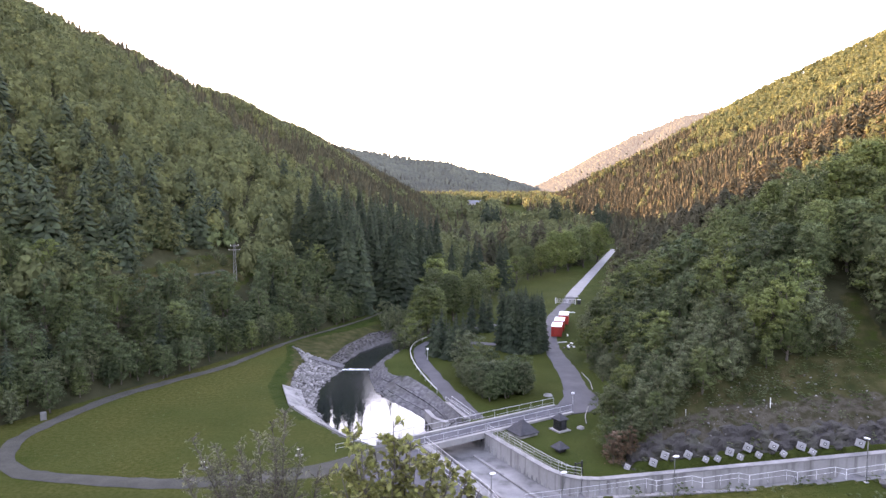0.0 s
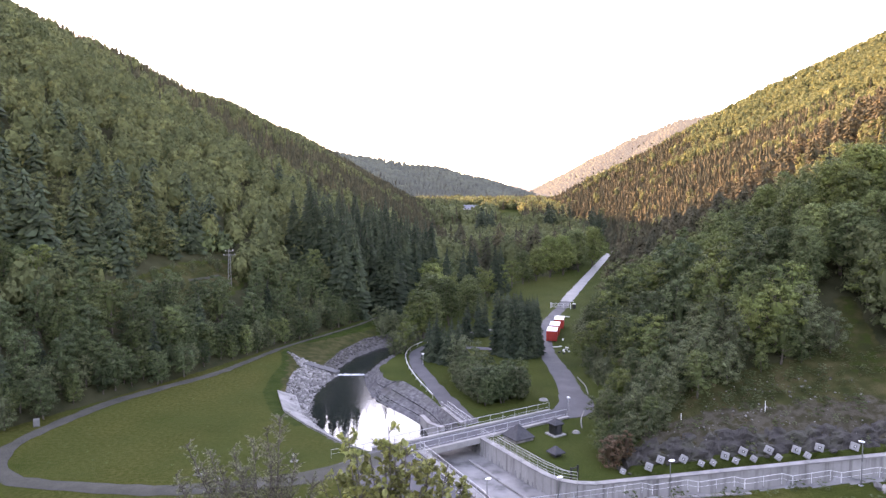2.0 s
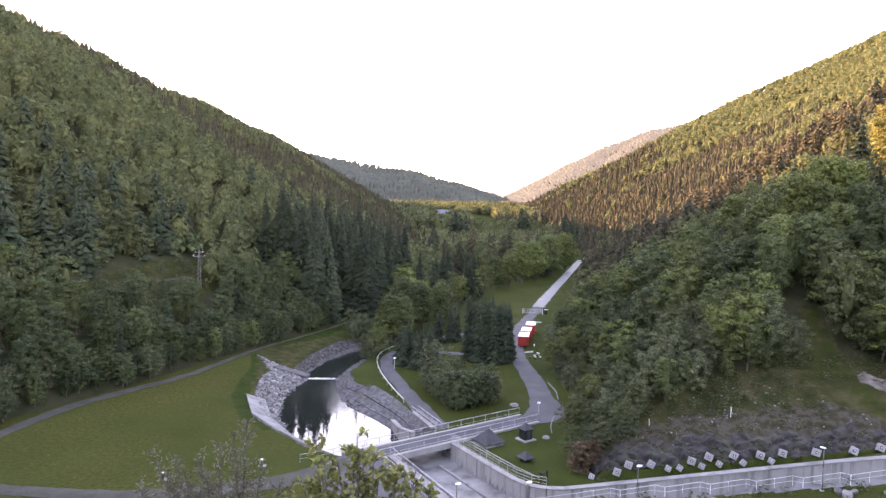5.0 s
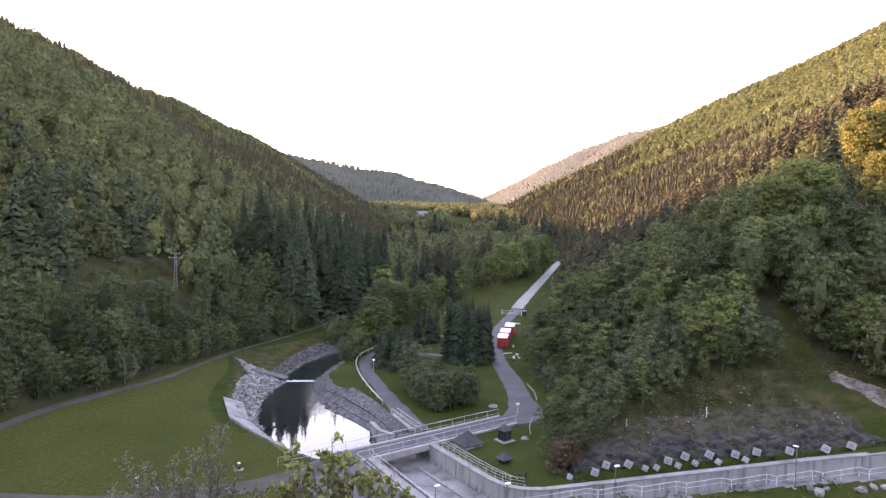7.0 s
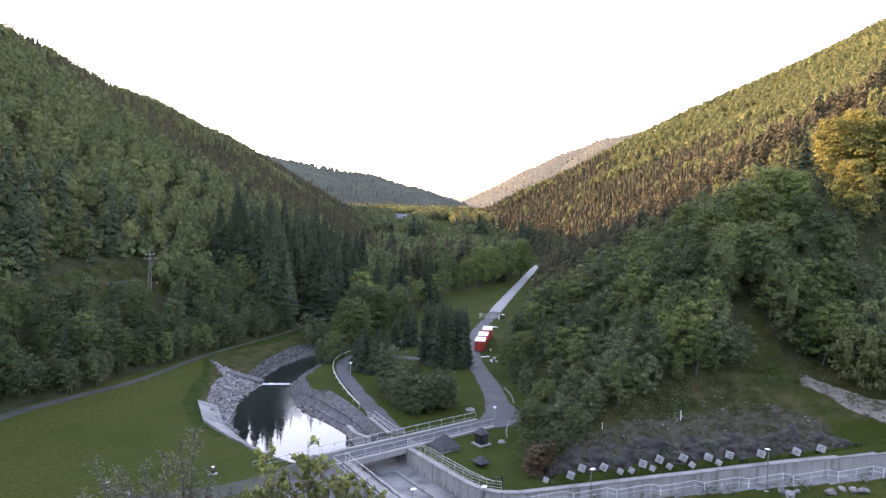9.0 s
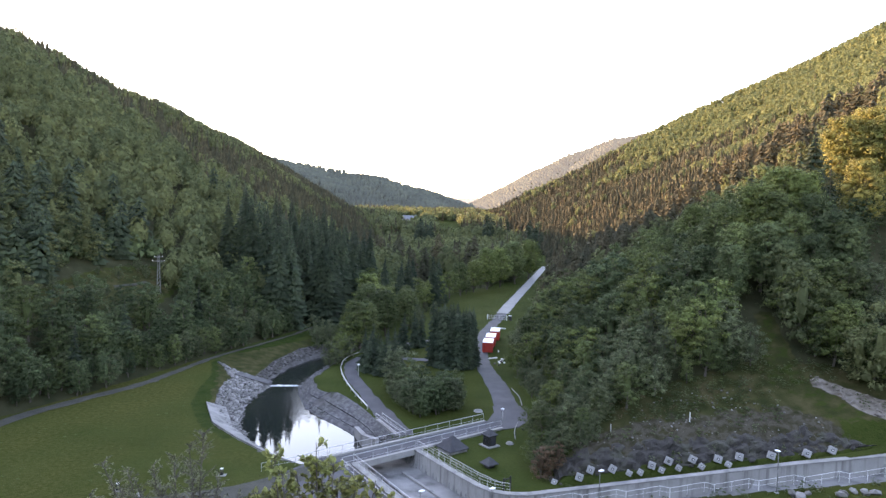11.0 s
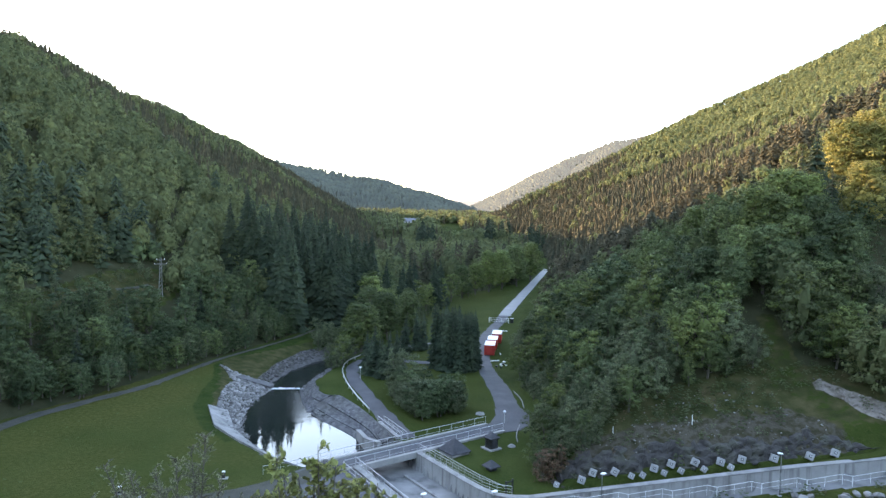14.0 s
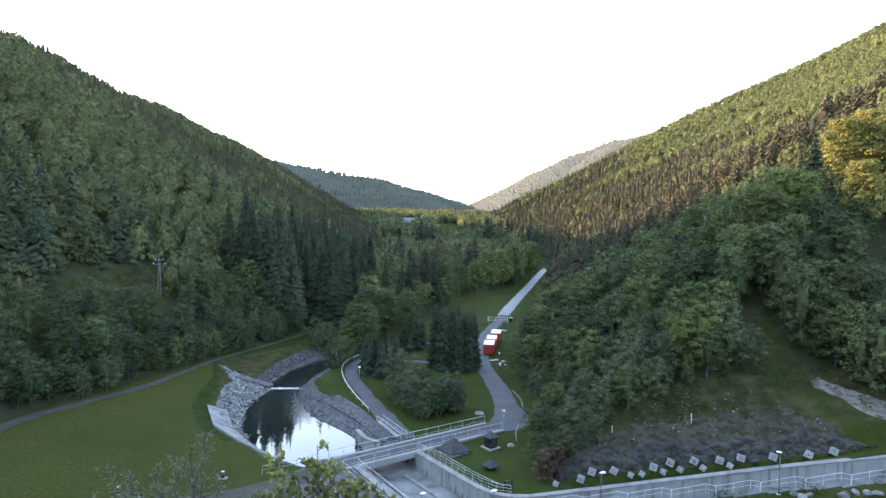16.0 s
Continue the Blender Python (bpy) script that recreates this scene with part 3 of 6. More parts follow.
POOL = [(-19.2, 121.2), (-21.4, 116.3), (-22.4, 108.7), (-21.2, 99.5), (-18.8, 92.4), (-15.4, 87.4), (-11.6, 83), (-8, 79.6), (-4, 78.6), (-0.2, 82.5), (1, 87.5), (0, 92),
        (-2.6, 96.4), (-6.2, 102), (-9.2, 107), (-11.4, 114), (-12.4, 121.2)]
sheet("water", POOL, POOL_Z, M_water, "still dark pool mirroring the sky and trees")
sheet("water", [(-20.4, 122.3), (-12.2, 122.3), (-11.4, 128), (-9.2, 135), (-6.6, 141), (-3.6, 148), (-8.6, 152), (-14.5, 146), (-18.6, 137.4), (-20.8, 128)], POOL_Z - 0.45, M_water,
      "dark shallow stream below the weir")
weir = thing("weir", -16.0, 121.8, POOL_Z - 0.6, "low concrete weir with white water spilling over", "weir")
bm = bmesh.new()
box(bm, 0, 0, 0.28, 8.5, 0.5, 0.6, bevel=0.05)
part("sill", bm, M_conc_dark, weir)
rng = np.random.default_rng(3)
bm = bmesh.new()
for k in range(60):
    x = rng.uniform(-4, 3.4)
    bmesh.ops.create_icosphere(bm, subdivisions=1, radius=rng.uniform(0.12, 0.3),
                               matrix=Matrix.Translation((x, 0.35 - rng.uniform(0, 0.8), 0.5 + rng.uniform(-0.05, 0.12))) @ Matrix.Diagonal((1.8, 1, 0.5, 1)))
part("white_water", bm, M_foam, weir, "white foaming water", smooth=True)

# ------------------------------------------------------------- bridge
BR0, BR1 = np.array([-4.2, 78.2]), np.array([16.6, 91.2])   # ends of the centre line
bdir = (BR1 - BR0) / np.linalg.norm(BR1 - BR0)
bang = math.degrees(math.atan2(bdir[1], bdir[0]))
BLEN = float(np.linalg.norm(BR1 - BR0))
bridge = thing("bridge", *((BR0 + BR1) / 2), 0, "concrete road bridge with pale edge beams and steel rails", "bridge", turn=bang)
bm = bmesh.new()
box(bm, 0, 0, -0.28, BLEN, 3.6, 0.7)
part("deck", bm, M_conc_dark, bridge)
bm = bmesh.new()
box(bm, 0, 0, 0.085, BLEN, 3.0, 0.03)
part("road_surface", bm, M_asphalt, bridge, "dark grey asphalt")
for sy in (-1, 1):
    bm = bmesh.new()
    box(bm, 0, sy * 1.85, -0.1, BLEN + 1, 0.5, 0.75, bevel=0.03)
    part("edge_beam", bm, M_concrete, bridge, "pale grey concrete")
    rail_x = np.linspace(-BLEN / 2 - 0.3, BLEN / 2 + 0.3, 13)
    for h in (0.62, 1.28):
        bm = bmesh.new()
        rod(bm, (rail_x[0], sy * 1.85, h), (rail_x[-1], sy * 1.85, h), 0.034 if h > 1 else 0.02)
        part("handrail" if h > 1 else "mid_rail", bm, M_steel, bridge)
    for x in rail_x:
        bm = bmesh.new()
        rod(bm, (x, sy * 1.85, 0.27), (x, sy * 1.85, 1.28), 0.022)
        part("post", bm, M_steel, bridge)
for sx, w in ((-11.9, 1.4), (5.2, 13.6)):
    bm = bmesh.new()
    box(bm, sx, 0, -1.9, w, 3.4, 3.2)
    part("abutment", bm, M_conc_dark, bridge)


# ------------------------------------------------------------- walls of the spillway
def wall(name, line, tops, low, thick, label, mat=None, cap=0.12):
    """A concrete wall along a line of (x, y) with a height at each corner, and a coping on it."""
    root = thing(name, line[0][0], line[0][1], 0, label, "wall")
    root["kind"] = "structure"
    for i in range(len(line) - 1):
        a, b = Vector((*line[i], 0)), Vector((*line[i + 1], 0))
        d = (b - a).normalized()
        n = Vector((d.y, -d.x, 0)) * thick / 2
        seg = max(1, round((b - a).length / 6.0))
        for k in range(seg):
            p, q = a.lerp(b, k / seg), a.lerp(b, (k + 1) / seg)
            zp, zq = (tops[i] + (tops[i + 1] - tops[i]) * u for u in (k / seg, (k + 1) / seg))
            q2 = q - d * 0.012
            bm = bmesh.new()
            lows = [low + float(abutment(v)) for v in (p.x, q.x)]
            prism(bm, [(p - n).xy, (q2 - n).xy, (q2 + n).xy, (p + n).xy], [lows[0], lows[1], lows[1], lows[0]], [zp, zq, zq, zp])
            o = part("wall_panel", bm, mat or M_streaked, root)
            o.matrix_parent_inverse = root.matrix_world.inverted()
            bm = bmesh.new()
            n2 = n * 1.35
            prism(bm, [(p - n2).xy, (q2 - n2).xy, (q2 + n2).xy, (p + n2).xy], [zp, zq, zq, zp], [zp + cap, zq + cap, zq + cap, zp + cap])
            o = part("coping", bm, mat or M_conc_dark, root)
            o.matrix_parent_inverse = root.matrix_world.inverted()
    return root


wall("wall_chute_west", [(-2.2, 77.3), (4.5, 63.6), (6.2, 58.0)], [0.25, 0.25, 0.25], -2.7, 0.6, "pale concrete side wall of the spillway")
wall("wall_chute_east", [(5.5, 82.0), (10.2, 73.4), (11.8, 70.8), (13.2, 69.2), (14.8, 68.4), (16.6, 68.1)], [0.1, 0.05, 0.0, 0.0, 0.05, 0.1], -2.7, 0.6, "pale concrete side wall curving into the spillway")
wall("wall_spillway_far", [(16.6, 68.1), (45.2, 65.7), (56, 64.8), (78, 63.0)], [0.1, 4.0, 5.2, 8.0], -2.7, 0.6, "long streaked concrete spillway wall below the rock cut")
wall("wall_spillway_near", [(8.0, 62.4), (17, 64.5), (40, 61), (55, 58.6), (76, 55.2)], [-0.1, -0.2, 2.8, 4.8, 7.8], -2.7, 0.34, "low concrete wall carrying the spillway stair rail")


# ------------------------------------------------------------- trees
def turn_z(a):
    c, s = np.cos(a), np.sin(a)
    return np.array([[c, -s, 0], [s, c, 0], [0, 0, 1]])


def leaf_cards(rng, centres, size, out, lift=0.35, aspect=0.7, loose=0.55):
    """Pointed leaf clumps at the centres, facing roughly along out."""
    n = len(centres)
    nrm = out + rng.normal(0, loose, (n, 3)) + np.array([0, 0, lift])
    nrm /= np.linalg.norm(nrm, axis=1)[:, None]
    u = np.cross(nrm, rng.normal(0, 1, (n, 3)))
    u /= np.linalg.norm(u, axis=1)[:, None]
    v = np.cross(nrm, u)
    s = size * rng.uniform(0.65, 1.35, (n, 1))
    a = aspect * s
    pts = np.stack([centres - u * s + nrm * s * 0.15, centres + u * s * 0.55 - v * a, centres + u * s * 0.55 + v * a], 1)
    return pts.reshape(-1, 3), np.arange(3 * n).reshape(n, 3)


def tube(path, radii, seg=6):
    """A tapered tube along a path of points."""
    path = np.asarray(path, float)
    v, f = [], []
    for i, p in enumerate(path):
        d = path[min(i + 1, len(path) - 1)] - path[max(i - 1, 0)]
        d /= np.linalg.norm(d) + 1e-9
        a = np.cross(d, [0.31, 0.95, 0.05])
        a /= np.linalg.norm(a) + 1e-9
        b = np.cross(d, a)
        for k in range(seg):
            t = 2 * math.pi * k / seg
            v.append(p + radii[i] * (a * math.cos(t) + b * math.sin(t)))
    for i in range(len(path) - 1):
        for k in range(seg):
            q = [i * seg + k, i * seg + (k + 1) % seg, (i + 1) * seg + (k + 1) % seg, (i + 1) * seg + k]
            f += [(q[0], q[1], q[2]), (q[0], q[2], q[3])]
    return np.array(v), np.array(f)


def merge(pieces):
    v, f, n = [], [], 0
    for a, b in pieces:
        v.append(a), f.append(b + n)
        n += len(a)
    return np.concatenate(v), np.concatenate(f)


def ball(sub=1):
    """A small round hull, as arrays."""
    bm = bmesh.new()
    bmesh.ops.create_icosphere(bm, subdivisions=sub, radius=1.0)
    bm.verts.ensure_lookup_table()
    v = np.array([q.co[:] for q in bm.verts])
    f = np.array([[q.index for q in g_.verts] for g_ in bm.faces])
    bm.free()
    return v, f


BALL, BALL_FINE = ball(1), ball(2)


def broadleaf(seed, height, spread_r, low=0.18, lobes=26, per=44, card=0.24, upright=1.0, loose=0.3, dense=True):
    """Trunk with limbs, and a crown of separate leafy boughs, each dense inside and ragged outside."""
    rng = np.random.default_rng(seed)
    wood, leaves = [], []
    top = np.array([rng.normal(0, 0.03), rng.normal(0, 0.03), 0.8]) * height
    bend = rng.normal(0, 0.025, 3) * [1, 1, 0] * height
    path = [np.zeros(3) - [0, 0, 0.05 * height], top * 0.35 + bend, top * 0.7 + bend * 0.5, top]
    wood.append(tube(path, [height * 0.022, height * 0.016, height * 0.009, height * 0.0025]))
    lean = rng.uniform(0, 6.28)
    for k in range(lobes):
        u = (k + rng.uniform(0.1, 0.9)) / lobes
        h = low + (0.95 - low) * u
        wide = spread_r * (math.sin(math.pi * min(1, (h - low * 0.6) / (1.04 - low * 0.6)) ** 0.8)) ** 0.65
        a = k * 2.4 + rng.uniform(-0.5, 0.5)
        r = wide * rng.uniform(0.45, 0.98) * (1 + 0.18 * math.cos(a - lean))
        c = np.array([r * math.cos(a), r * math.sin(a), h * height]) + top * [0.5, 0.5, 0] * h
        size = height * rng.uniform(0.08, 0.145) * (1.12 - 0.42 * h)
        squash = np.array([1.15, 1.15, 0.78 * upright])
        d = rng.normal(0, 1, (per, 3))
        d /= np.linalg.norm(d, axis=1)[:, None]
        d[:, 2] = np.where(d[:, 2] < -0.3, -d[:, 2], d[:, 2])
        rad = size * rng.uniform(0.6, 1.2, (per, 1))
        leaves.append(leaf_cards(rng, c + d * rad * squash, card * height / 8.0, d, loose=loose))
        if dense:
            leaves.append((c + BALL[0] * rng.uniform(0.3, 0.5, (len(BALL[0]), 1)) * size * squash, BALL[1]))
        if k % 2:
            continue
        s = min(0.9, max(0.15, h - 0.2))
        base = np.array([0, 0, s * height * 0.8]) + bend * 0.5
        mid = (base + c) / 2 + [0, 0, -0.03 * height]
        wood.append(tube([base, mid, c], [height * 0.006, height * 0.004, height * 0.001], 3))
    inner = BALL_FINE[0] * [spread_r * 0.24, spread_r * 0.24, height * (0.9 - low) * 0.28] * rng.uniform(0.8, 1.1, (len(BALL_FINE[0]), 1))
    if dense:
        leaves.append((inner + [0, 0, height * (low + 0.92) * 0.5], BALL_FINE[1]))
    return merge(wood), merge(leaves)


def spruce(seed, height, base_r, tiers=17, low=0.06, taper=0.85, boughs=15):
    """Trunk and drooping whorls of needled boughs."""
    rng = np.random.default_rng(seed)
    wood = tube([(0, 0, -0.4), (0, 0, height * 0.5), (0, 0, height * 0.99)], [height * 0.016, height * 0.009, 0.012])
    v, f = [], []
    for k in range(tiers):
        u = k / (tiers - 1)
        zt = height * (low + (0.965 - low) * u ** 0.92)
        r = base_r * (1 - u) ** taper + 0.1
        n = int(boughs * (1 - 0.4 * u))
        for j in range(n):
            a = 2 * math.pi * (j + rng.uniform(-0.35, 0.35)) / n + k * 0.7
            z = zt + rng.normal(0, 0.4) * height * 0.9 / tiers * (1 - 0.6 * u)
            l = r * rng.uniform(0.66, 1.16)
            drop = l * rng.uniform(0.28, 0.7)
            w = l * rng.uniform(0.24, 0.36)
            d, s = np.array([math.cos(a), math.sin(a), 0]), np.array([-math.sin(a), math.cos(a), 0])
            o = np.array([0, 0, z])
            p = [o + d * 0.03 + [0, 0, 0.06 * height / 10], o + d * l * 0.55 + s * w - [0, 0, drop * 0.75], o + d * l - [0, 0, drop * 0.8],
                 o + d * l * 0.55 - s * w - [0, 0, drop * 0.75], o + d * l * 0.55 - [0, 0, drop * 0.25]]
            i = len(v)
            v += p
            f += [(i, i + 1, i + 4), (i + 4, i + 1, i + 2), (i + 4, i + 2, i + 3), (i, i + 4, i + 3)]
    tip = np.array([(0.05, 0, height * 0.94), (-0.03, 0.05, height * 0.94), (-0.03, -0.05, height * 0.94), (0, 0, height * 1.02)])
    i = len(v)
    f += [(i, i + 1, i + 3), (i + 1, i + 2, i + 3), (i + 2, i, i + 3)]
    return wood, (np.array(v + list(tip)), np.array(f))


def tree_model(kind, made, label, category, leaf_mat):
    root = thing(kind, 0, 0, 0, label, category)
    link_mesh("trunk", made[0][0], made[0][1], M_bark, root, smooth=True)
    link_mesh("crown", made[1][0], made[1][1], leaf_mat, root)
    return root


def plant(models, spots, rng, lo, hi, group, lift=0.0):
    """Copies of the models at the spots, each with its own size and turn."""
    for x, y in spots:
        src = models[rng.integers(len(models))]
        s = rng.uniform(lo, hi)
        z = float(land(np.array([x]), np.array([y]))[0])
        c = copy_thing(src, pose(x, y, z + lift, rng.normal(0, 2), rng.normal(0, 2), rng.uniform(0, 360)) @ Matrix.Diagonal((s * rng.uniform(0.88, 1.15), s * rng.uniform(0.88, 1.15), s, 1)))
        c["group"] = group


def stand(models, made, rows, rng, group):
    """Trees set singly: x, y and height; made is the height of the models."""
    for x, y, h in rows:
        src = models[rng.integers(len(models))]
        s = h / made
        w = s * rng.uniform(0.95, 1.12)
        c = copy_thing(src, pose(x, y, float(land(x, y)), rng.normal(0, 2), rng.normal(0, 2), rng.uniform(0, 360)) @ Matrix.Diagonal((w, w, s, 1)))
        c["group"] = group


def scatter(rng, poly, gap, keep=None):
    """Uneven spots about gap metres apart inside an outline."""
    p = np.array(poly)
    (x0, y0), (x1, y1) = p.min(0), p.max(0)
    xs, ys = np.meshgrid(np.arange(x0, x1, gap), np.arange(y0, y1, gap))
    xs, ys = xs.ravel() + rng.uniform(-0.42, 0.42, xs.size) * gap, ys.ravel() + rng.uniform(-0.42, 0.42, xs.size) * gap
    ok = inside(xs, ys, poly)
    if keep is not None:
        ok &= keep(xs, ys)
    return np.stack([xs[ok], ys[ok]], 1)


tree_rng = np.random.default_rng(11)
broad = [tree_model("deciduous_tree", broadleaf(20 + i, 8.0, r, lo_, 27, 74, 0.16), lab, "tree", mt)
         for i, (r, lo_, mt, lab) in enumerate(((2.6, 0.16, M_leaf, "mid-green deciduous tree with a lobed leafy crown"), (2.2, 0.12, M_leaf_dark, "dark green deciduous tree with a dense crown"),
                                                (3.0, 0.2, M_leaf_fresh, "fresh light-green deciduous tree with a broad crown"), (1.9, 0.1, M_leaf, "slender mid-green deciduous tree"),
                                                (2.5, 0.14, M_leaf_dark, "dark green deciduous tree with an uneven crown")))]
willow = [tree_model("willow_tree", broadleaf(40 + i, 7.0, r, 0.06, 26, 74, 0.14, 1.2), "grey-green bushy willow at the wood's edge", "tree", M_leaf_grey)
          for i, r in enumerate((2.4, 2.0, 2.8))]
firs = [tree_model("spruce_tree", spruce(60 + i, 10.0, r), "dark green narrow spruce with drooping boughs", "tree", M_needle)
        for i, r in enumerate((2.0, 2.3, 1.8))]


def not_clearing(x, y):
    return ~inside(x, y, CLEARING)


def off_ride(x, y):
    return ~inside(x, y, RIDE) & ~inside(x, y, CUT)


RIGHT_WOOD = [(22, 76.5), (25, 78.5), (32, 80.5), (43, 82), (50, 81.5), (53, 90), (57, 100), (62, 98), (58, 86), (57, 79.5), (62, 76), (72, 74), (95, 72), (100, 98),
              (92, 128), (84, 150), (70, 150), (36, 150), (31, 119), (27.5, 98), (24, 86)]
# wood belt above the meadow
LEFT_WOOD = [(-82, 48), (-64, 80), (-57.5, 92), (-48.5, 108.5), (-35, 139), (-24, 164), (-38, 176), (-45, 160), (-60, 118), (-78, 104), (-98, 50)]
spots = scatter(tree_rng, LEFT_WOOD, 4.15, not_clearing)
spots = spots[line_dist(spots[:, 0], spots[:, 1], [(-44.5, 141), (-47.5, 150.3)])[0] > 2.5]      # gap below the power line
dsp, _ = line_dist(spots[:, 0], spots[:, 1], LEFT_FOOT)
plant([broad[1], broad[4], broad[0], broad[1], firs[0]], spots[dsp < 9], tree_rng, 0.8, 1.12, "trees of the wood above the meadow")
plant([broad[1], broad[4], broad[0], broad[1]], spots[(dsp >= 9) & (dsp < 16)], tree_rng, 0.9, 1.25, "trees of the wood above the meadow")
spare = [spots[dsp >= 16]]
left_edge = scatter(tree_rng, [(-60.4, 79), (-54, 91), (-45.7, 107), (-32.7, 137), (-19.6, 165), (-24, 167), (-37.4, 139), (-51.2, 108.6), (-60.4, 92), (-67, 80)], 2.3)
plant([broad[1], broad[4], broad[3], willow[1]], left_edge, tree_rng, 0.45, 0.85, "bushes along the meadow's wood")
# wooded bank above the service road
spots = scatter(tree_rng, RIGHT_WOOD, 5.0, off_ride)
near = spots[:, 1] < 98
mid = ~near & (spots[:, 1] < 128)
under_near, under_mid = spots[near], spots[mid]
bank_spare = spots[~near & ~mid]
ROADSIDE = [(44.7, 128.9, 11), (45.5, 123.2, 12), (41.6, 126.1, 10), (41.2, 140.4, 9), (38.1, 138.0, 9), (45.6, 103.0, 11), (45.6, 96.1, 11), (41.4, 105.2, 9), (41.1, 97.6, 10),
            (34.7, 114.1, 9), (34.9, 134.8, 8), (31.1, 133.4, 8), (35.4, 104.0, 9), (36.8, 100.3, 10), (31.0, 104.6, 8), (29.0, 119.4, 7), (26.9, 121.0, 6), (38.7, 93.7, 8),
            (38.6, 123.6, 9), (31.7, 118.0, 7), (31.7, 98.1, 8)]
stand(broad, 8.0, ROADSIDE, tree_rng, "trees of the wood above the road")
CUT_TOP = [(41.9, 89.4, 7), (43.4, 86.6, 8), (45.9, 86.1, 8), (47.1, 83.7, 8), (37.9, 87.7, 7), (37.1, 93.7, 6.5), (33.8, 92.6, 6), (31.1, 93.2, 6), (42.7, 82.7, 8), (39.7, 82.9, 7),
           (36.9, 81.5, 7), (45.8, 81.2, 7), (48.7, 80.8, 6), (33.2, 81.7, 6), (29.8, 80.4, 6), (27.5, 84.5, 5.5), (27.9, 93.7, 5.5), (24.4, 86.8, 5), (42.4, 80.4, 6), (35.0, 78.7, 5.5),
           (30.9, 77.4, 5.5), (27.0, 76.2, 5), (24.2, 78.2, 5), (21.7, 82.0, 4.5), (19.6, 76.3, 4), (21.4, 74.1, 4), (23.9, 73.0, 3.6), (25.4, 73.6, 3.6), (28.2, 78.6, 5), (25.8, 80.6, 5), (34.2, 84.6, 6.5)]
stand(willow + broad[:1] + willow + broad[2:4], 7.5, CUT_TOP, tree_rng, "bushy trees above the rock cut")
BEYOND_RIDE = [(57.6, 87.6, 7), (58.2, 85.4, 8), (61.5, 85.6, 9), (63.8, 84.2, 9), (66.5, 83.4, 10), (67.8, 82.0, 10), (58.4, 83.1, 7), (60.6, 81.2, 7), (57.4, 80.6, 6), (58.5, 78.5, 6.5),
               (62.6, 79.6, 7), (59.6, 75.7, 5.5), (61.5, 75.1, 6), (62.4, 73.4, 4.2), (64.5, 74.2, 5), (59.8, 80.2, 6.5), (65.5, 78.4, 7), (67.6, 75.6, 6)]
stand(broad[:1] + willow[:2] + broad[2:4], 7.5, BEYOND_RIDE, tree_rng, "bushy trees beyond the ride")
edge = scatter(tree_rng, [(25, 82), (26, 98), (30.5, 119), (35, 150), (47, 182), (44, 182), (31.5, 150), (27.2, 119), (24, 98), (20.6, 84)], 2.5)
edge_front = scatter(tree_rng, [(18.8, 72.6), (22, 73.6), (26, 75), (31, 78.4), (31, 81), (22, 84), (19.8, 82)], 2.1)
plant(willow + broad[1:2] + broad[3:4], edge_front, tree_rng, 0.32, 0.56, "bushes along the wood's edge")
edge_top = scatter(tree_rng, [(27, 76.5), (33, 78.8), (43, 80), (50, 79.6), (50, 82.5), (40, 83), (30, 82)], 1.8)
plant(willow + broad[:2] + broad[3:4], edge_top, tree_rng, 0.26, 0.5, "bushes along the top of the cut")
plant(willow, scatter(tree_rng, [(-14, 150), (-9, 148), (-4, 152), (-6, 160), (-15, 160)], 2.4), tree_rng, 0.5, 0.85, "bushes along the stream")
plant(willow + broad[3:4], edge, tree_rng, 0.35, 0.62, "bushes along the wood's edge")
plant(willow + broad[1:2], scatter(tree_rng, CLEARING, 4.4, lambda x, y: (np.sin(x * 1.3 + y * 0.7) > -0.2) & (line_dist(x, y, [(-38, 120), (-47.5, 150.3)])[0] > 3.5)), tree_rng, 0.22, 0.5,
      "bushes scattered on the clearing")
TALL_GOLD = [(89.5, 120.4, 14.7), (95.5, 121.4, 16.1), (95.4, 116.1, 16.1), (81.6, 104.6, 12.6), (147.2, 262.1, 10.5)]
TALL_GREEN = [(84.2, 197.6, 10.5), (71.3, 176.3, 9.1), (55.1, 101.8, 12.6), (54.5, 105.8, 9.8), (54.4, 94.5, 10.5), (62.0, 99.1, 11.9), (62.4, 94.5, 11.2), (55.8, 121.3, 8.4)]
TALL_FRESH = [(60.0, 100.6, 12.6), (66.2, 103.1, 13.3), (69.2, 102.3, 12.6), (63.1, 128.3, 11.2)]
TALL_DARK = [(67.6, 97.0, 11.9), (57.6, 93.8, 10.5), (67.0, 92.0, 11.9), (52.1, 91.7, 9.1), (68.2, 89.9, 11.2), (63.5, 90.5, 9.8), (50.5, 96.8, 8.4), (59.6, 91.2, 9.1)]
TALL_FIR = [(78.4, 112.9, 16.1), (67.8, 114.9, 13.3), (73.8, 110.9, 12.6), (76.1, 105.1, 11.9)]


def tall_model(q, mat, label):
    return tree_model("tall_tree", broadleaf(q, 20.0, 5.2, 0.2, 80, 100, 0.1), label, "tree", mat)


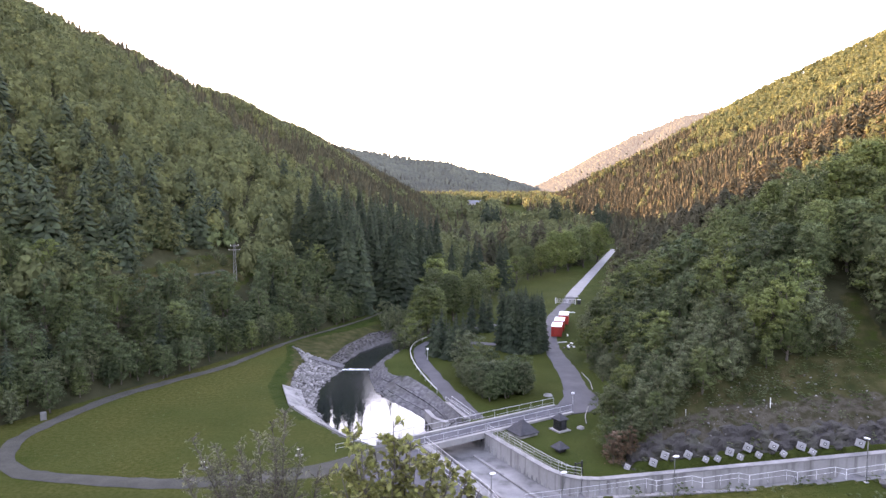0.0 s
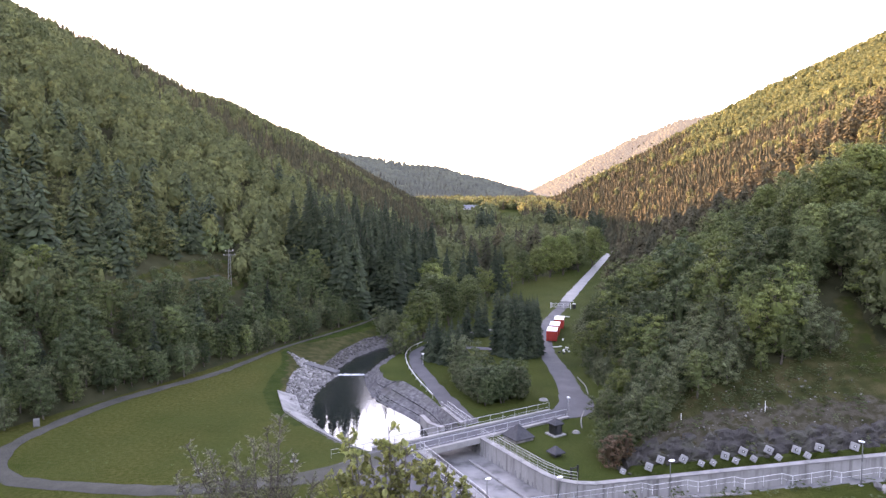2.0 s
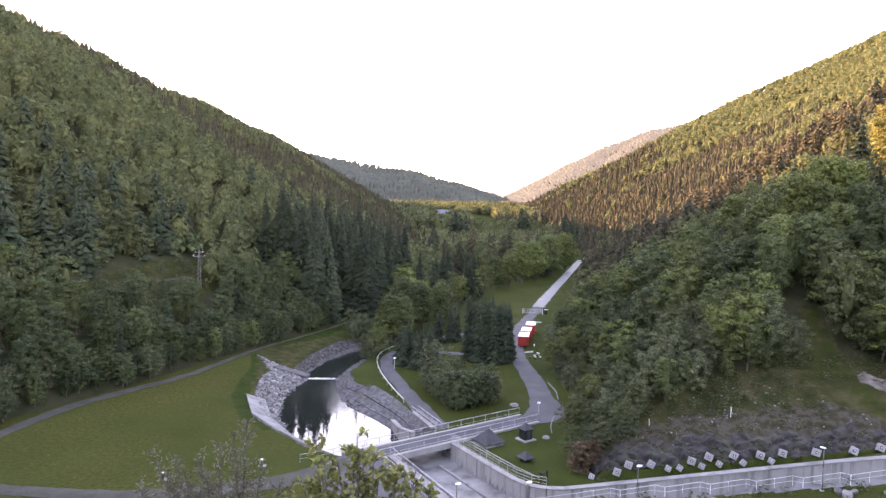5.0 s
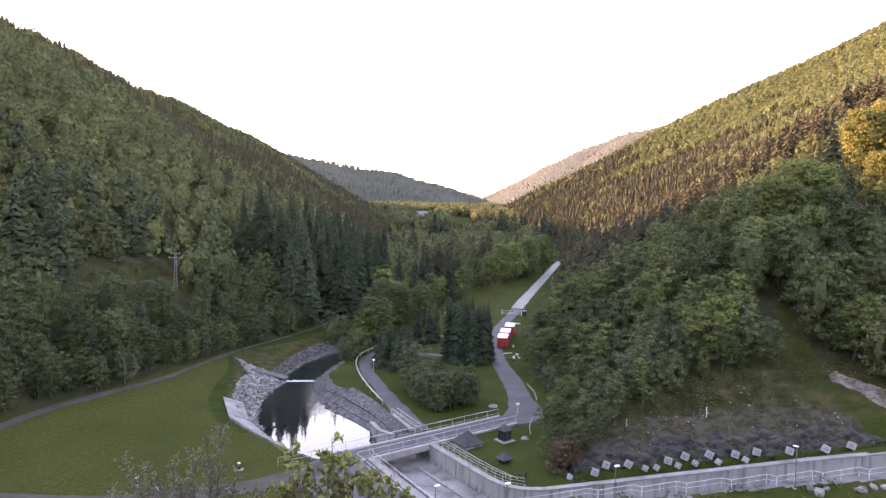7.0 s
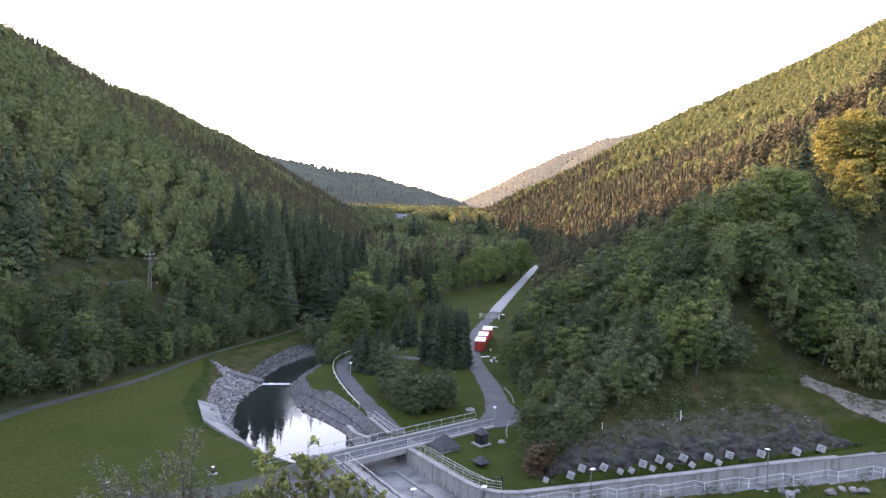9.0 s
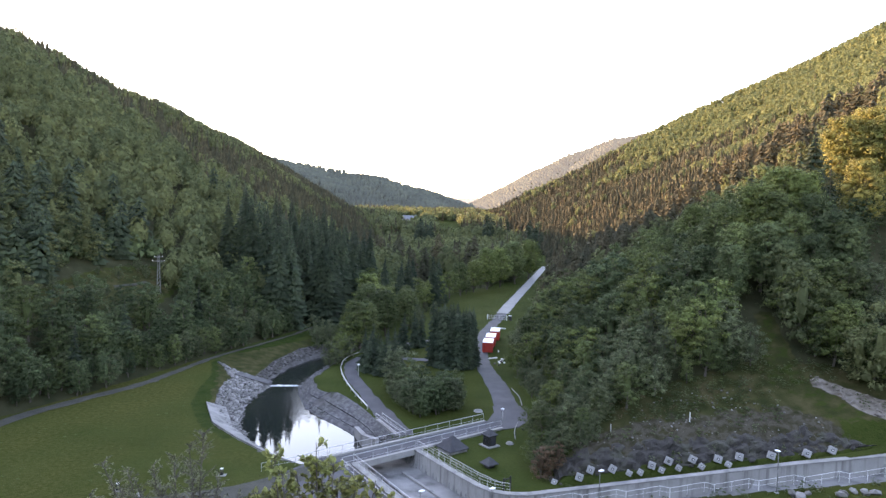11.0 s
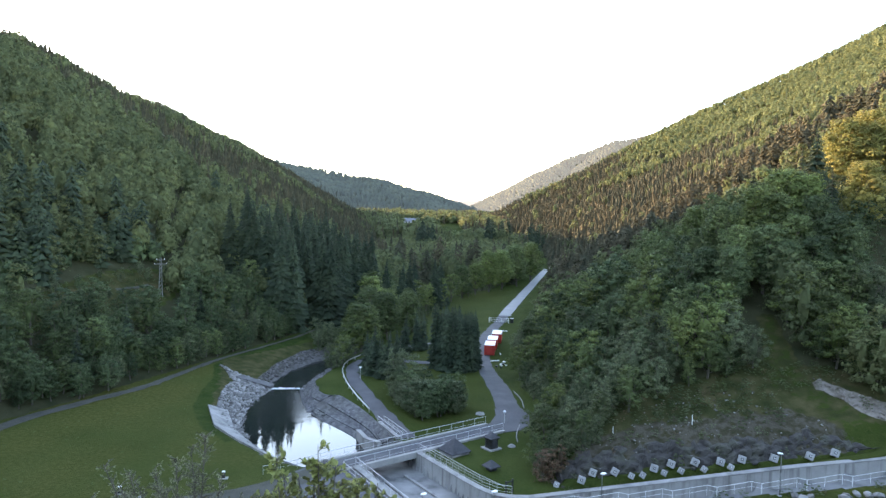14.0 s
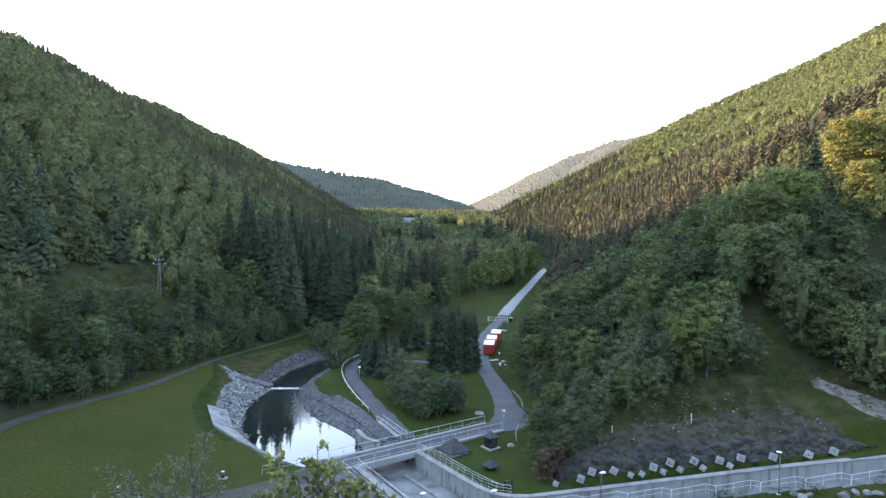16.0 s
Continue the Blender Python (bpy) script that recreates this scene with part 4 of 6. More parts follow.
tall = [tall_model(50 + q, M_leaf_sun_gold, "tall broadleaf tree high on the bank, sunlit gold painted into its leaves") for q in range(2)]
tall_green = [tall_model(54 + q, M_leaf, "tall mid-green broadleaf tree on the bank") for q in range(2)]
tall_fresh = [tall_model(156, M_leaf_fresh, "tall fresh-green broadleaf tree high on the bank")]
tall_dark = [tall_model(158, M_leaf_dark, "tall dark green broadleaf tree in the shaded wood")]
group = "tall trees high on the bank"
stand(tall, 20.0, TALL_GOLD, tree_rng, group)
stand(tall_green, 20.0, TALL_GREEN, tree_rng, group)
stand(tall_fresh, 20.0, TALL_FRESH, tree_rng, group)
stand(tall_dark, 20.0, TALL_DARK, tree_rng, group)
stand(firs, 10.0, TALL_FIR, tree_rng, "spruces high on the bank")
rust = tree_model("rusty_bush", broadleaf(58, 7.0, 2.4, 0.05, 22, 64, 0.18), "reddish-brown bush at the corner of the spillway wall", "bush", M_leaf_rust)
plant([rust], [(19.2, 72.6), (20.2, 73.6), (21.2, 72.9)], tree_rng, 0.42, 0.55, "rusty bushes at the wall's corner")
# island between the lanes
slim = [tree_model("spruce_tree", spruce(65 + i, 9.6, r, 26, 0.02, 0.62), "slim dark spruce in a dense clump on the grass", "tree", M_needle) for i, r in enumerate((1.55, 1.7))]
plant(slim, [(12.6, 127.5), (14.2, 129.2), (16.0, 126.8), (17.6, 128.4), (18.6, 127.2), (13.3, 131), (15.6, 131), (17.9, 130.8), (12.2, 129.6), (14.9, 125.9), (13.4, 126.4),
             (17.2, 126.2), (15.4, 128.4), (19.0, 129.2), (16.6, 132.4), (14.4, 132.2), (11.8, 128.4), (18.0, 125.9), (16.2, 125.4), (19.4, 128.0), (13.0, 128.8), (16.8, 129.6), (14.0, 127.6)],
      tree_rng, 1.08, 1.36, "clump of spruces in the grass island")
plant(firs, [(-1.0, 123.0), (0.6, 125), (2.2, 122.2), (-0.4, 127), (3.6, 123.5), (1.3, 120.6), (4.6, 126.4), (-1.9, 124.8), (2.8, 125), (5.8, 141), (9.2, 145.5), (10.3, 146.4)], tree_rng, 0.7, 0.95, "young spruces by the lane")
plant(willow[2:], [(3.6, 111.4), (4.6, 109.6)], tree_rng, 1.0, 1.12, "bushy trees on the island")
plant([broad[1], broad[4], broad[3]], [(5.2, 104), (6.6, 101.5), (9.0, 101), (6.0, 98.5), (8.2, 97.6), (10.6, 98.6), (12.4, 100), (11.2, 103), (7.6, 105), (4.2, 107), (13, 102.6)],
      tree_rng, 0.55, 0.75, "bushy trees on the island")
plant(willow + broad[1:2], [(7, 99.5), (9.5, 99.5), (11.5, 101.5), (6, 102.5), (8.5, 103), (10.2, 101), (12.2, 98.8), (4.8, 105.5), (9.4, 96.8), (7.2, 97.2), (13.2, 100.8)],
      tree_rng, 0.5, 0.72, "bushy trees on the island")
plant(willow + [broad[1], broad[4]], scatter(tree_rng, [(2.8, 107.5), (5, 109.5), (9, 106), (14.2, 103), (14.2, 98.4), (8.2, 94.8), (6.4, 95.2), (4, 101)], 1.9), tree_rng, 0.34, 0.66, "bushy trees on the island")
plant([willow[0], broad[1], willow[1]], [(3.5, 105), (4.3, 102), (5.0, 99.5), (5.9, 97), (6.9, 95.3), (3.2, 107.4), (5.6, 101), (6.2, 99)], tree_rng, 0.5, 0.68, "bushy trees on the island")
# river trees
RIVER_WOOD = [(-9.5, 131), (-6.5, 131), (-3, 142), (4, 146), (8, 156), (20, 162), (27, 185), (34, 214), (52, 262), (76, 338), (40, 348), (-3, 340), (-7, 260), (-10, 205),
              (-3, 170), (-6, 150)]
BANK_TREES = [(-5.1, 159.1, 5.1), (-2.6, 166.5, 9.4), (1.2, 175.9, 10.5), (5.8, 187.3, 10.5), (10.8, 197.4, 10.7), (15.2, 206.3, 8.6), (20.0, 216.5, 10.0), (25.7, 229.1, 9.9), (30.8, 238.6, 12.4), (37.2, 249.4, 12.2), (44.0, 259.5, 16.7), (50.7, 267.5, 16.6), (60.0, 281.5, 18.5), (71.2, 305.2, 18.4), (4.2, 183.0, 6.2), (16.3, 208.2, 4.8), (23.3, 223.5, 4.6), (33.6, 243.1, 6.7), (-3.4, 144.1, 9), (-5.2, 144.7, 8), (-6.8, 131.3, 6)]
stand(broad[2:3] + broad[:1] + broad[2:3], 8.0, [b for b in BANK_TREES if b[2] < 11], tree_rng, "trees along the stream")
stand(tall_fresh + tall_green[:1] + tall_fresh, 20.0, [b for b in BANK_TREES if b[2] >= 11], tree_rng, "trees along the stream")
stand(tall_fresh + tall_green, 20.0, [(-4.4, 149, 7.5), (-1.2, 148.4, 10), (2.6, 158, 11.5), (7.6, 165, 11), (-6, 158, 9), (-3, 168, 12), (3.4, 174, 10.5), (8.5, 182, 10)],
      tree_rng, "fresh-green trees between stream and lane")
spots = scatter(tree_rng, RIVER_WOOD, 7.4)
spots = spots[(spots[:, 0] < 0.13 * (spots[:, 1] - 158)) | (spots[:, 1] > 285)]
k_ = spots[:, 1] < 225
plant(broad + broad[:2] + firs[:1], spots[k_], tree_rng, 1.0, 1.6, "trees along the stream")
far_row = spots[~k_]
far_fir = tree_rng.uniform(0, 1, len(far_row)) < 0.22
plant(willow, scatter(tree_rng, [(9, 160), (13, 176), (20, 208), (28, 238), (42, 258), (60, 288), (56, 290), (38, 258), (24, 238), (15, 208), (8, 176)], 4.2), tree_rng, 0.35, 0.6, "bushes along the meadow")
plant(willow, scatter(tree_rng, [(-9.6, 128), (-6, 130), (-3.8, 142), (-2, 150), (-5, 150), (-7.4, 140)], 3.0), tree_rng, 0.5, 0.75, "bushes along the stream")
old_firs = [tree_model("spruce_tree", spruce(68 + i, 10.0, r, 42, 0.04, boughs=13), "tall dark spruce standing close beside the stream", "tree", M_needle) for i, r in enumerate((1.7, 1.9))]
plant(old_firs, scatter(tree_rng, [(-24, 160), (-15, 168), (-7, 200), (0, 240), (-18, 240), (-40, 180)], 5.2), tree_rng, 2.0, 2.6, "spruces along the stream")
stand(old_firs, 10.0, [(6.3, 186.7, 17), (9.1, 190.9, 18), (18.4, 211.0, 17), (21.0, 218.5, 16), (2.0, 200, 17), (-1.0, 214, 18), (13, 226, 16)], tree_rng, "spruces along the stream")


# ------------------------------------------------------------- hill forests
def crown_far(seed, n=120, card=0.16, sub=2):
    """A closed lumpy crown with leaf clumps over it."""
    rng = np.random.default_rng(seed)
    lobes = rng.normal(0, 1, (24, 3))
    lobes[:, 2] = np.abs(lobes[:, 2]) * 1.1 - 0.35
    lobes /= np.linalg.norm(lobes, axis=1)[:, None]
    reach = rng.uniform(0.1, 0.34, 24)

    def swell(d):
        k = np.exp(-(1 - d @ lobes.T) / 0.05) * reach
        return (0.72 + k.max(1))[:, None]

    v, f = ball(sub)
    pieces = [(v * swell(v) * 0.7 * [1, 1, 1.15], f)]
    d = rng.normal(0, 1, (n, 3))
    d[:, 2] = np.abs(d[:, 2]) - 0.45
    d /= np.linalg.norm(d, axis=1)[:, None]
    at_ = d * swell(d) * rng.uniform(0.86, 1.08, (n, 1)) * [1, 1, 1.15]
    for q in (at_, pieces[0][0]):
        q[:, 2] = np.where(q[:, 2] < 0, q[:, 2] * 1.35, q[:, 2])
    pieces.append(leaf_cards(rng, at_, card, d, 0.3, 0.8, 0.4))
    a, b = merge(pieces)
    a[:, 2] += 0.55
    return a, b


def cone_far(seed):
    """A narrow spruce: ragged skirts one over another."""
    rng = np.random.default_rng(seed)
    v, f = [], []
    tiers = 7
    for k in range(tiers):
        u = k / tiers
        z, r = -1.0 + 3.7 * u, 0.92 * (1 - u) ** 0.85
        i, n = len(v), 9
        v.append((0, 0, z + 1.0 * (1 - 0.45 * u)))
        for j in range(n):
            a = 2 * math.pi * (j + k * 0.4 + rng.uniform(-0.2, 0.2)) / n
            q = r * (rng.uniform(0.9, 1.25) if (j + k) % 2 else rng.uniform(0.55, 0.8))
            v.append((q * math.cos(a), q * math.sin(a), z - r * rng.uniform(0, 0.35)))
        f += [(i, i + 1 + j, i + 1 + (j + 1) % n) for j in range(n)]
    return np.array(v), np.array(f)


def crown_tiny(seed, tall, sub=1):
    rng = np.random.default_rng(seed)
    bm = bmesh.new()
    bmesh.ops.create_icosphere(bm, subdivisions=sub, radius=1.0)
    bmesh.ops.delete(bm, geom=[v for v in bm.verts if v.co.z < -0.6], context="VERTS")
    bm.verts.ensure_lookup_table()
    v = np.array([q.co[:] for q in bm.verts])
    f = np.array([[q.index for q in g_.verts] for g_ in bm.faces])
    bm.free()
    v = v * (1 + rng.normal(0, 0.15, (len(v), 1)))
    v[:, 2] = np.where(v[:, 2] > 0, v[:, 2] * tall, v[:, 2])
    if tall > 1.5:
        v[:, :2] *= np.clip(1.1 - 0.75 * v[:, 2:3] / tall, 0.05, 1.2)
    return v, f


def forest(name, label, mat, models, spots, size, rng, stretch=1.0, sink=0.0, smooth=False):
    """One mesh of many trees on the land."""
    V, F, T, n = [], [], [], 0
    z = land(spots[:, 0], spots[:, 1], False)
    pick = rng.integers(len(models), size=len(spots))
    for k, (a, b) in enumerate(models):
        s = spots[pick == k]
        if not len(s):
            continue
        r = rng.uniform(*size, len(s))
        ang = rng.uniform(0, 2 * math.pi, len(s))
        c, t = np.cos(ang)[:, None], np.sin(ang)[:, None]
        h = r[:, None] * stretch * rng.uniform(0.85, 1.2, (len(s), 1))
        px = (a[None, :, 0] * c - a[None, :, 1] * t) * r[:, None] + s[:, 0:1]
        py = (a[None, :, 0] * t + a[None, :, 1] * c) * r[:, None] + s[:, 1:2]
        pz = a[None, :, 2] * h + (z[pick == k] + sink)[:, None]
        V.append(np.stack([px, py, pz], -1).reshape(-1, 3))
        F.append((b[None] + (np.arange(len(s)) * len(a))[:, None, None]).reshape(-1, 3) + n)
        n += len(V[-1])
        T.append(np.repeat(np.clip(rng.normal(0.45, 0.27, len(s)), 0, 1), len(a)))
    ob = link_mesh(name, np.concatenate(V), np.concatenate(F), mat, smooth=smooth)
    ob.data.attributes.new("tone", "FLOAT", "POINT").data.foreach_set("value", np.concatenate(T).astype(np.float32))
    return tagged(ob, label, "forest", kind="stuff")


wood_rng = np.random.default_rng(5)
near_models = [crown_far(220 + i, 210, 0.165, 1) for i in range(7)]
mid_models = [crown_far(200 + i, 70, 0.25, 1) for i in range(6)]
round_models, cone_models = [crown_far(330 + i, 30, 0.36, 1) for i in range(8)], [cone_far(90 + i) for i in range(6)]
more = [broadleaf(120 + q, 1.0, 0.31, 0.1, 20, 40, 0.2, loose=0.3)[1] for q in range(4)]
fine_cones = [spruce(140 + q, 1.0, 0.17, 21, boughs=9)[1] for q in range(4)]
forest("forest", "leafy broadleaf trees beyond the stream and high on the bank", M_wood_b, near_models, np.concatenate(spare), (2.2, 3.4), wood_rng, 1.3, 3.0)
forest("forest", "rounded broadleaf trees along the stream and the meadow", M_wood_b, near_models, far_row[~far_fir], (3.0, 4.8), wood_rng, 1.5, 3.6)
forest("forest", "dark spruces among the trees along the stream", M_wood_n, fine_cones, far_row[far_fir], (13, 18), wood_rng)
forest("forest", "leafy broadleaf trees on the steep bank", M_leaf, more, bank_spare, (6.5, 10), wood_rng)
forest("forest", "dark broadleaf undergrowth of the wood above the road", M_leaf_dark, more, under_near, (4.0, 5.8), wood_rng)
forest("forest", "dark broadleaf trees filling the wood above the road", M_leaf_dark, more, under_mid, (5.6, 8.0), wood_rng)


def grow(rng, poly, gap, keep):
    s = scatter(rng, poly, gap)
    return s[keep(s[:, 0], s[:, 1])]


def patch(x, y, k=1.0):
    """Where stands of one kind grow: a slow wave over the hill."""
    return np.sin(x * 0.019 * k + 2.1) + np.sin(y * 0.016 * k - x * 0.011 + 0.7) + 0.8 * np.sin((x + y) * 0.033 * k)


def left_hill(x, y):
    d, s = line_dist(x, y, LEFT_FOOT)
    h = 0.6 * d
    return (s < 0) & ~inside(x, y, LEFT_WOOD) & ~inside(x, y, CLEARING) & (d > 2) & (h < np.interp(y, *LEFT_CREST) + 20) & (x > -0.8 * y - 15)


def right_hill(x, y):
    d, s = line_dist(x, y, RIGHT_FOOT)
    return (s > 0) & ~inside(x, y, RIGHT_WOOD) & off_ride(x, y) & (d > 3) & (0.575 * d < np.interp(y, *RIGHT_CREST) + 22) & (x < 0.92 * y + 15)


def ring(s, lo_, hi_):
    r = np.hypot(s[:, 0], s[:, 1])
    return s[(r >= lo_) & (r < hi_)]


def wooded(poly, keep, kind, where):
    """Trees over a hill in rings, the finest near the dam; kind says where spruces stand."""
    for lo_, hi_, gap, leafy, size, st, sk in ((0, 170, 5.0, more, (7.5, 11), 1.0, 0.0), (170, 290, 5.3, near_models, (2.2, 3.5), 1.3, 3.4),
                                               (290, 560, 5.5, mid_models, (2.2, 3.5), 1.3, 4.2), (560, 9e9, 5.6, round_models, (2.4, 3.6), 1.2, 5.0)):
        s = ring(grow(wood_rng, poly, gap, keep), lo_, hi_)
        s = s[~kind(s[:, 0], s[:, 1])]
        if len(s):
            forest("forest", "broadleaf wood " + where, M_wood_b, leafy, s, size, wood_rng, st, sk)
    for lo_, hi_, gap, needled, size, st, sk in ((0, 250, 4.4, fine_cones, (9, 14), 1.0, 0.0), (250, 9e9, 4.7, cone_models, (2.2, 3.2), 1.0, 2.4)):
        s = ring(grow(wood_rng, poly, gap, keep), lo_, hi_)
        s = s[kind(s[:, 0], s[:, 1])]
        if len(s):
            forest("forest", "dark spruce forest " + where, M_needle if lo_ == 0 and keep is left_hill else M_wood_n, needled, s, size, wood_rng, st, sk)


def left_spruce(x, y):
    """Spruces along the crest, down the valley and behind the clearing."""
    d, _ = line_dist(x, y, LEFT_FOOT)
    h, crest = 0.6 * d, np.interp(y, *LEFT_CREST)
    share = np.maximum(np.interp(y, [230, 330, 420], [0.12, 0.55, 0.8]), np.interp(h - crest, [-42, -24], [0, 0.85]))
    share = np.maximum(share, np.where((h < 42) & (y < 190), 0.15, 0)) + 0.22 * patch(x, y)
    return wood_rng.uniform(0, 1, x.shape) < share


def right_spruce(x, y):
    """Spruces on the lower slope, broadleaf woods towards the crest."""
    d, _ = line_dist(x, y, RIGHT_FOOT)
    low_slope = d * 0.575 + wood_rng.normal(0, 6, x.shape) + 12 * patch(x, y, 1.6) < np.interp(y, [200, 400, 650, 900], [70, 84, 78, 40])
    stray = wood_rng.uniform(0, 1, x.shape)
    return np.where(y > 165, low_slope & (stray < 0.96) | (stray < 0.06), (stray < 0.3) & (y > 132))


LEFT_HILL = [(-420, 40), (-60, 60), (-20, 170), (30, 450), (10, 700), (-60, 1100), (-260, 1100), (-460, 600)]
wooded(LEFT_HILL, left_hill, left_spruce, "on the shaded hillside")
RIGHT_HILL = [(60, 60), (330, 20), (560, 260), (620, 700), (420, 1150), (150, 1300), (130, 700), (86, 340), (40, 170)]
wooded(RIGHT_HILL, right_hill, right_spruce, "on the sunlit hillside")
FAR_FLOOR = [(40, 330), (84, 345), (118, 500), (138, 700), (150, 1000), (152, 1060), (60, 1060), (-75, 1060), (-60, 930), (-20, 780), (2, 600), (4, 450), (-4, 300)]
s = grow(wood_rng, FAR_FLOOR, 7.6, lambda x, y: ~inside(x, y, MEADOW) & ~inside(x, y, YARD))
con = wood_rng.uniform(0, 1, len(s)) < 0.22 + 0.2 * patch(s[:, 0], s[:, 1], 2.5)
front_ = (s[:, 1] > 500) & (s[:, 1] < 625) & (s[:, 0] < 112)          # lower growth before the far meadow
for nm_, pick_, size_ in ((mid_models, (s[:, 1] < 620) & ~front_, (3.0, 5.0)), (mid_models, front_, (2.0, 3.2)), (round_models, s[:, 1] >= 620, (3.2, 5.2))):
    forest("forest", "broadleaf trees filling the distant valley floor", M_wood_b, nm_, s[~con & pick_], size_, wood_rng, 1.3, 3.0)
forest("forest", "scattered dark spruces on the distant valley floor", M_wood_n, cone_models, s[con & ~front_], (2.4, 3.6), wood_rng, 1.2, 3.0)


groves = np.array([(37.8, 563), (37, 489), (30, 495), (33, 502), (41, 505), (35, 512), (116, 658), (128, 683), (127, 644), (101, 608), (108, 620), (120, 640), (112, 650), (126, 542), (127.5, 522),
                   (120, 476), (117, 500), (112, 486), (123, 510)], float)
forest("forest", "dark spruce groves standing in the distant valley", M_needle, fine_cones, groves, (17, 23), wood_rng)
s = scatter(wood_rng, [(-58, 112), (-66, 128), (-63, 141), (-60, 153), (-52, 164), (-58, 170), (-70, 155), (-78, 140), (-84, 120), (-72, 106)], 3.0)
forest("forest", "shady undergrowth at the foot of the hillside trees", M_leaf_dark, mid_models, s, (1.3, 2.6), wood_rng, 1.1, 0.8)


def far_hills(x, y):
    return (land(x, y, False) > 27.5) & (y > 1050)


tiny_b, tiny_n = [crown_tiny(300 + i, 1.2) for i in range(5)], [crown_tiny(310 + i, 2.6) for i in range(5)]
s = grow(wood_rng, [(-420, 1060), (180, 1060), (340, 1500), (800, 1560), (1250, 1700), (1200, 2130), (240, 2300), (100, 1600), (-420, 1540)], 8.4, far_hills)
con = patch(s[:, 0], s[:, 1]) + wood_rng.normal(0, 0.8, len(s)) > 0.6
west = s[:, 0] < 205
con &= west
# The ridge trees themselves glow, in place of haze before them.
for pick_, mt, word in ((west, M_far_left, "dim wooded ridge far down the valley"), (~west, M_far_right, "pale ridge closing the valley, its haze painted as glow")):
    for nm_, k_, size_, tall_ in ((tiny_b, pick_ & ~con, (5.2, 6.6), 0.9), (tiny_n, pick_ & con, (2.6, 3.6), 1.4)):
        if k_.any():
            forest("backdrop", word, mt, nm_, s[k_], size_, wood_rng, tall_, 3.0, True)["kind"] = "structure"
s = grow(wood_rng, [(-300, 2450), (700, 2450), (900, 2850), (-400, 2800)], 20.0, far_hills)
forest("backdrop", "last wooded ridge at the valley's end, haze painted as glow", M_far_end, tiny_b, s, (9, 12), wood_rng, 1.0, 4.0, True)["kind"] = "structure"
tufts = scatter(wood_rng, CUT, 1.1)
low_spots = np.concatenate([tufts[wood_rng.uniform(0, 1, len(tufts)) < np.clip((tufts[:, 1] - 70) / 7, 0.34, 0.9)], scatter(wood_rng, [(19, 57.5), (40, 54.5), (56, 52.5), (56, 55.4), (40, 58), (19, 61.5)], 2.0), scatter(wood_rng, [(17, 63.4), (40, 59.9), (55, 57.5), (55, 58), (40, 60.5), (17, 64)], 0.9), scatter(wood_rng, CLEARING, 1.7), scatter(wood_rng, EARTH, 1.6), scatter(wood_rng, FRONT, 1.25, lambda x, y: (y > 75.5) | (x < 24))])
weeds = [broadleaf(160 + q, 1.0, 0.5, 0.05, 9, 20, 0.46, dense=False)[1] for q in range(4)]
pick_ = wood_rng.uniform(0, 1, len(low_spots))
forest("low_scrub", "rough low scrub and weeds on the banks", M_leaf, weeds, low_spots[pick_ < 0.5], (0.7, 1.8), wood_rng, 0.75, -0.1)
forest("low_scrub", "pale dry grass tufts and weeds on the banks", M_leaf_grey, weeds, low_spots[(pick_ >= 0.5) & (pick_ < 0.85)], (0.5, 1.3), wood_rng, 0.7, -0.1)
forest("low_scrub", "rust-brown dock and dead stalks on the banks", M_leaf_rust, weeds, low_spots[pick_ >= 0.85], (0.3, 0.8), wood_rng, 0.8, -0.1)
blades = scatter(wood_rng, [(-14, 76), (-24, 92), (-29, 106), (-31, 126), (-40, 112), (-49, 92), (-50, 78), (-40, 71), (-26, 70)], 2.4)
forest("grass_tufts", "coarse darker grass tufts in the mown meadow", M_leaf, weeds, blades[wood_rng.uniform(0, 1, len(blades)) < 0.45], (0.15, 0.5), wood_rng, 0.45, -0.04)
patterns = broad + willow + firs + old_firs + slim + tall + tall_green + tall_fresh + tall_dark + [rust]
for i, m in enumerate(patterns):          # the patterns stand among their kind
    m.matrix_world = pose(-62 - 4 * i, 112 + 2 * (i % 3), float(land(-62 - 4 * i, 112 + 2 * (i % 3))), 0, 0, 40 * i)


# ------------------------------------------------------------- rails
def railing(name, line, height, gap, label, rails=(0.5, 1.0), r=0.021, mat=None):
    """Posts and rails along a line of (x, y, z)."""
    root = thing(name, *line[0], label, "railing")
    inv = root.matrix_world.inverted()

    def add(nm, a, b, rad):
        bm = bmesh.new()
        rod(bm, a, b, rad)
        part(nm, bm, mat or M_steel, root).matrix_parent_inverse = inv
    for a, b in zip(line[:-1], line[1:]):
        a, b = Vector(a), Vector(b)
        for h in rails:
            add("rail", a + Vector((0, 0, height * h)), b + Vector((0, 0, height * h)), r * (1.3 if h == rails[-1] else 0.8))
        n = max(1, round((b - a).length / gap))
        for k in range(n):
            p = a.lerp(b, k / n)
            add("post", p, p + Vector((0, 0, height)), r)
    add("post", line[-1], Vector(line[-1]) + Vector((0, 0, height)), r)
    return root


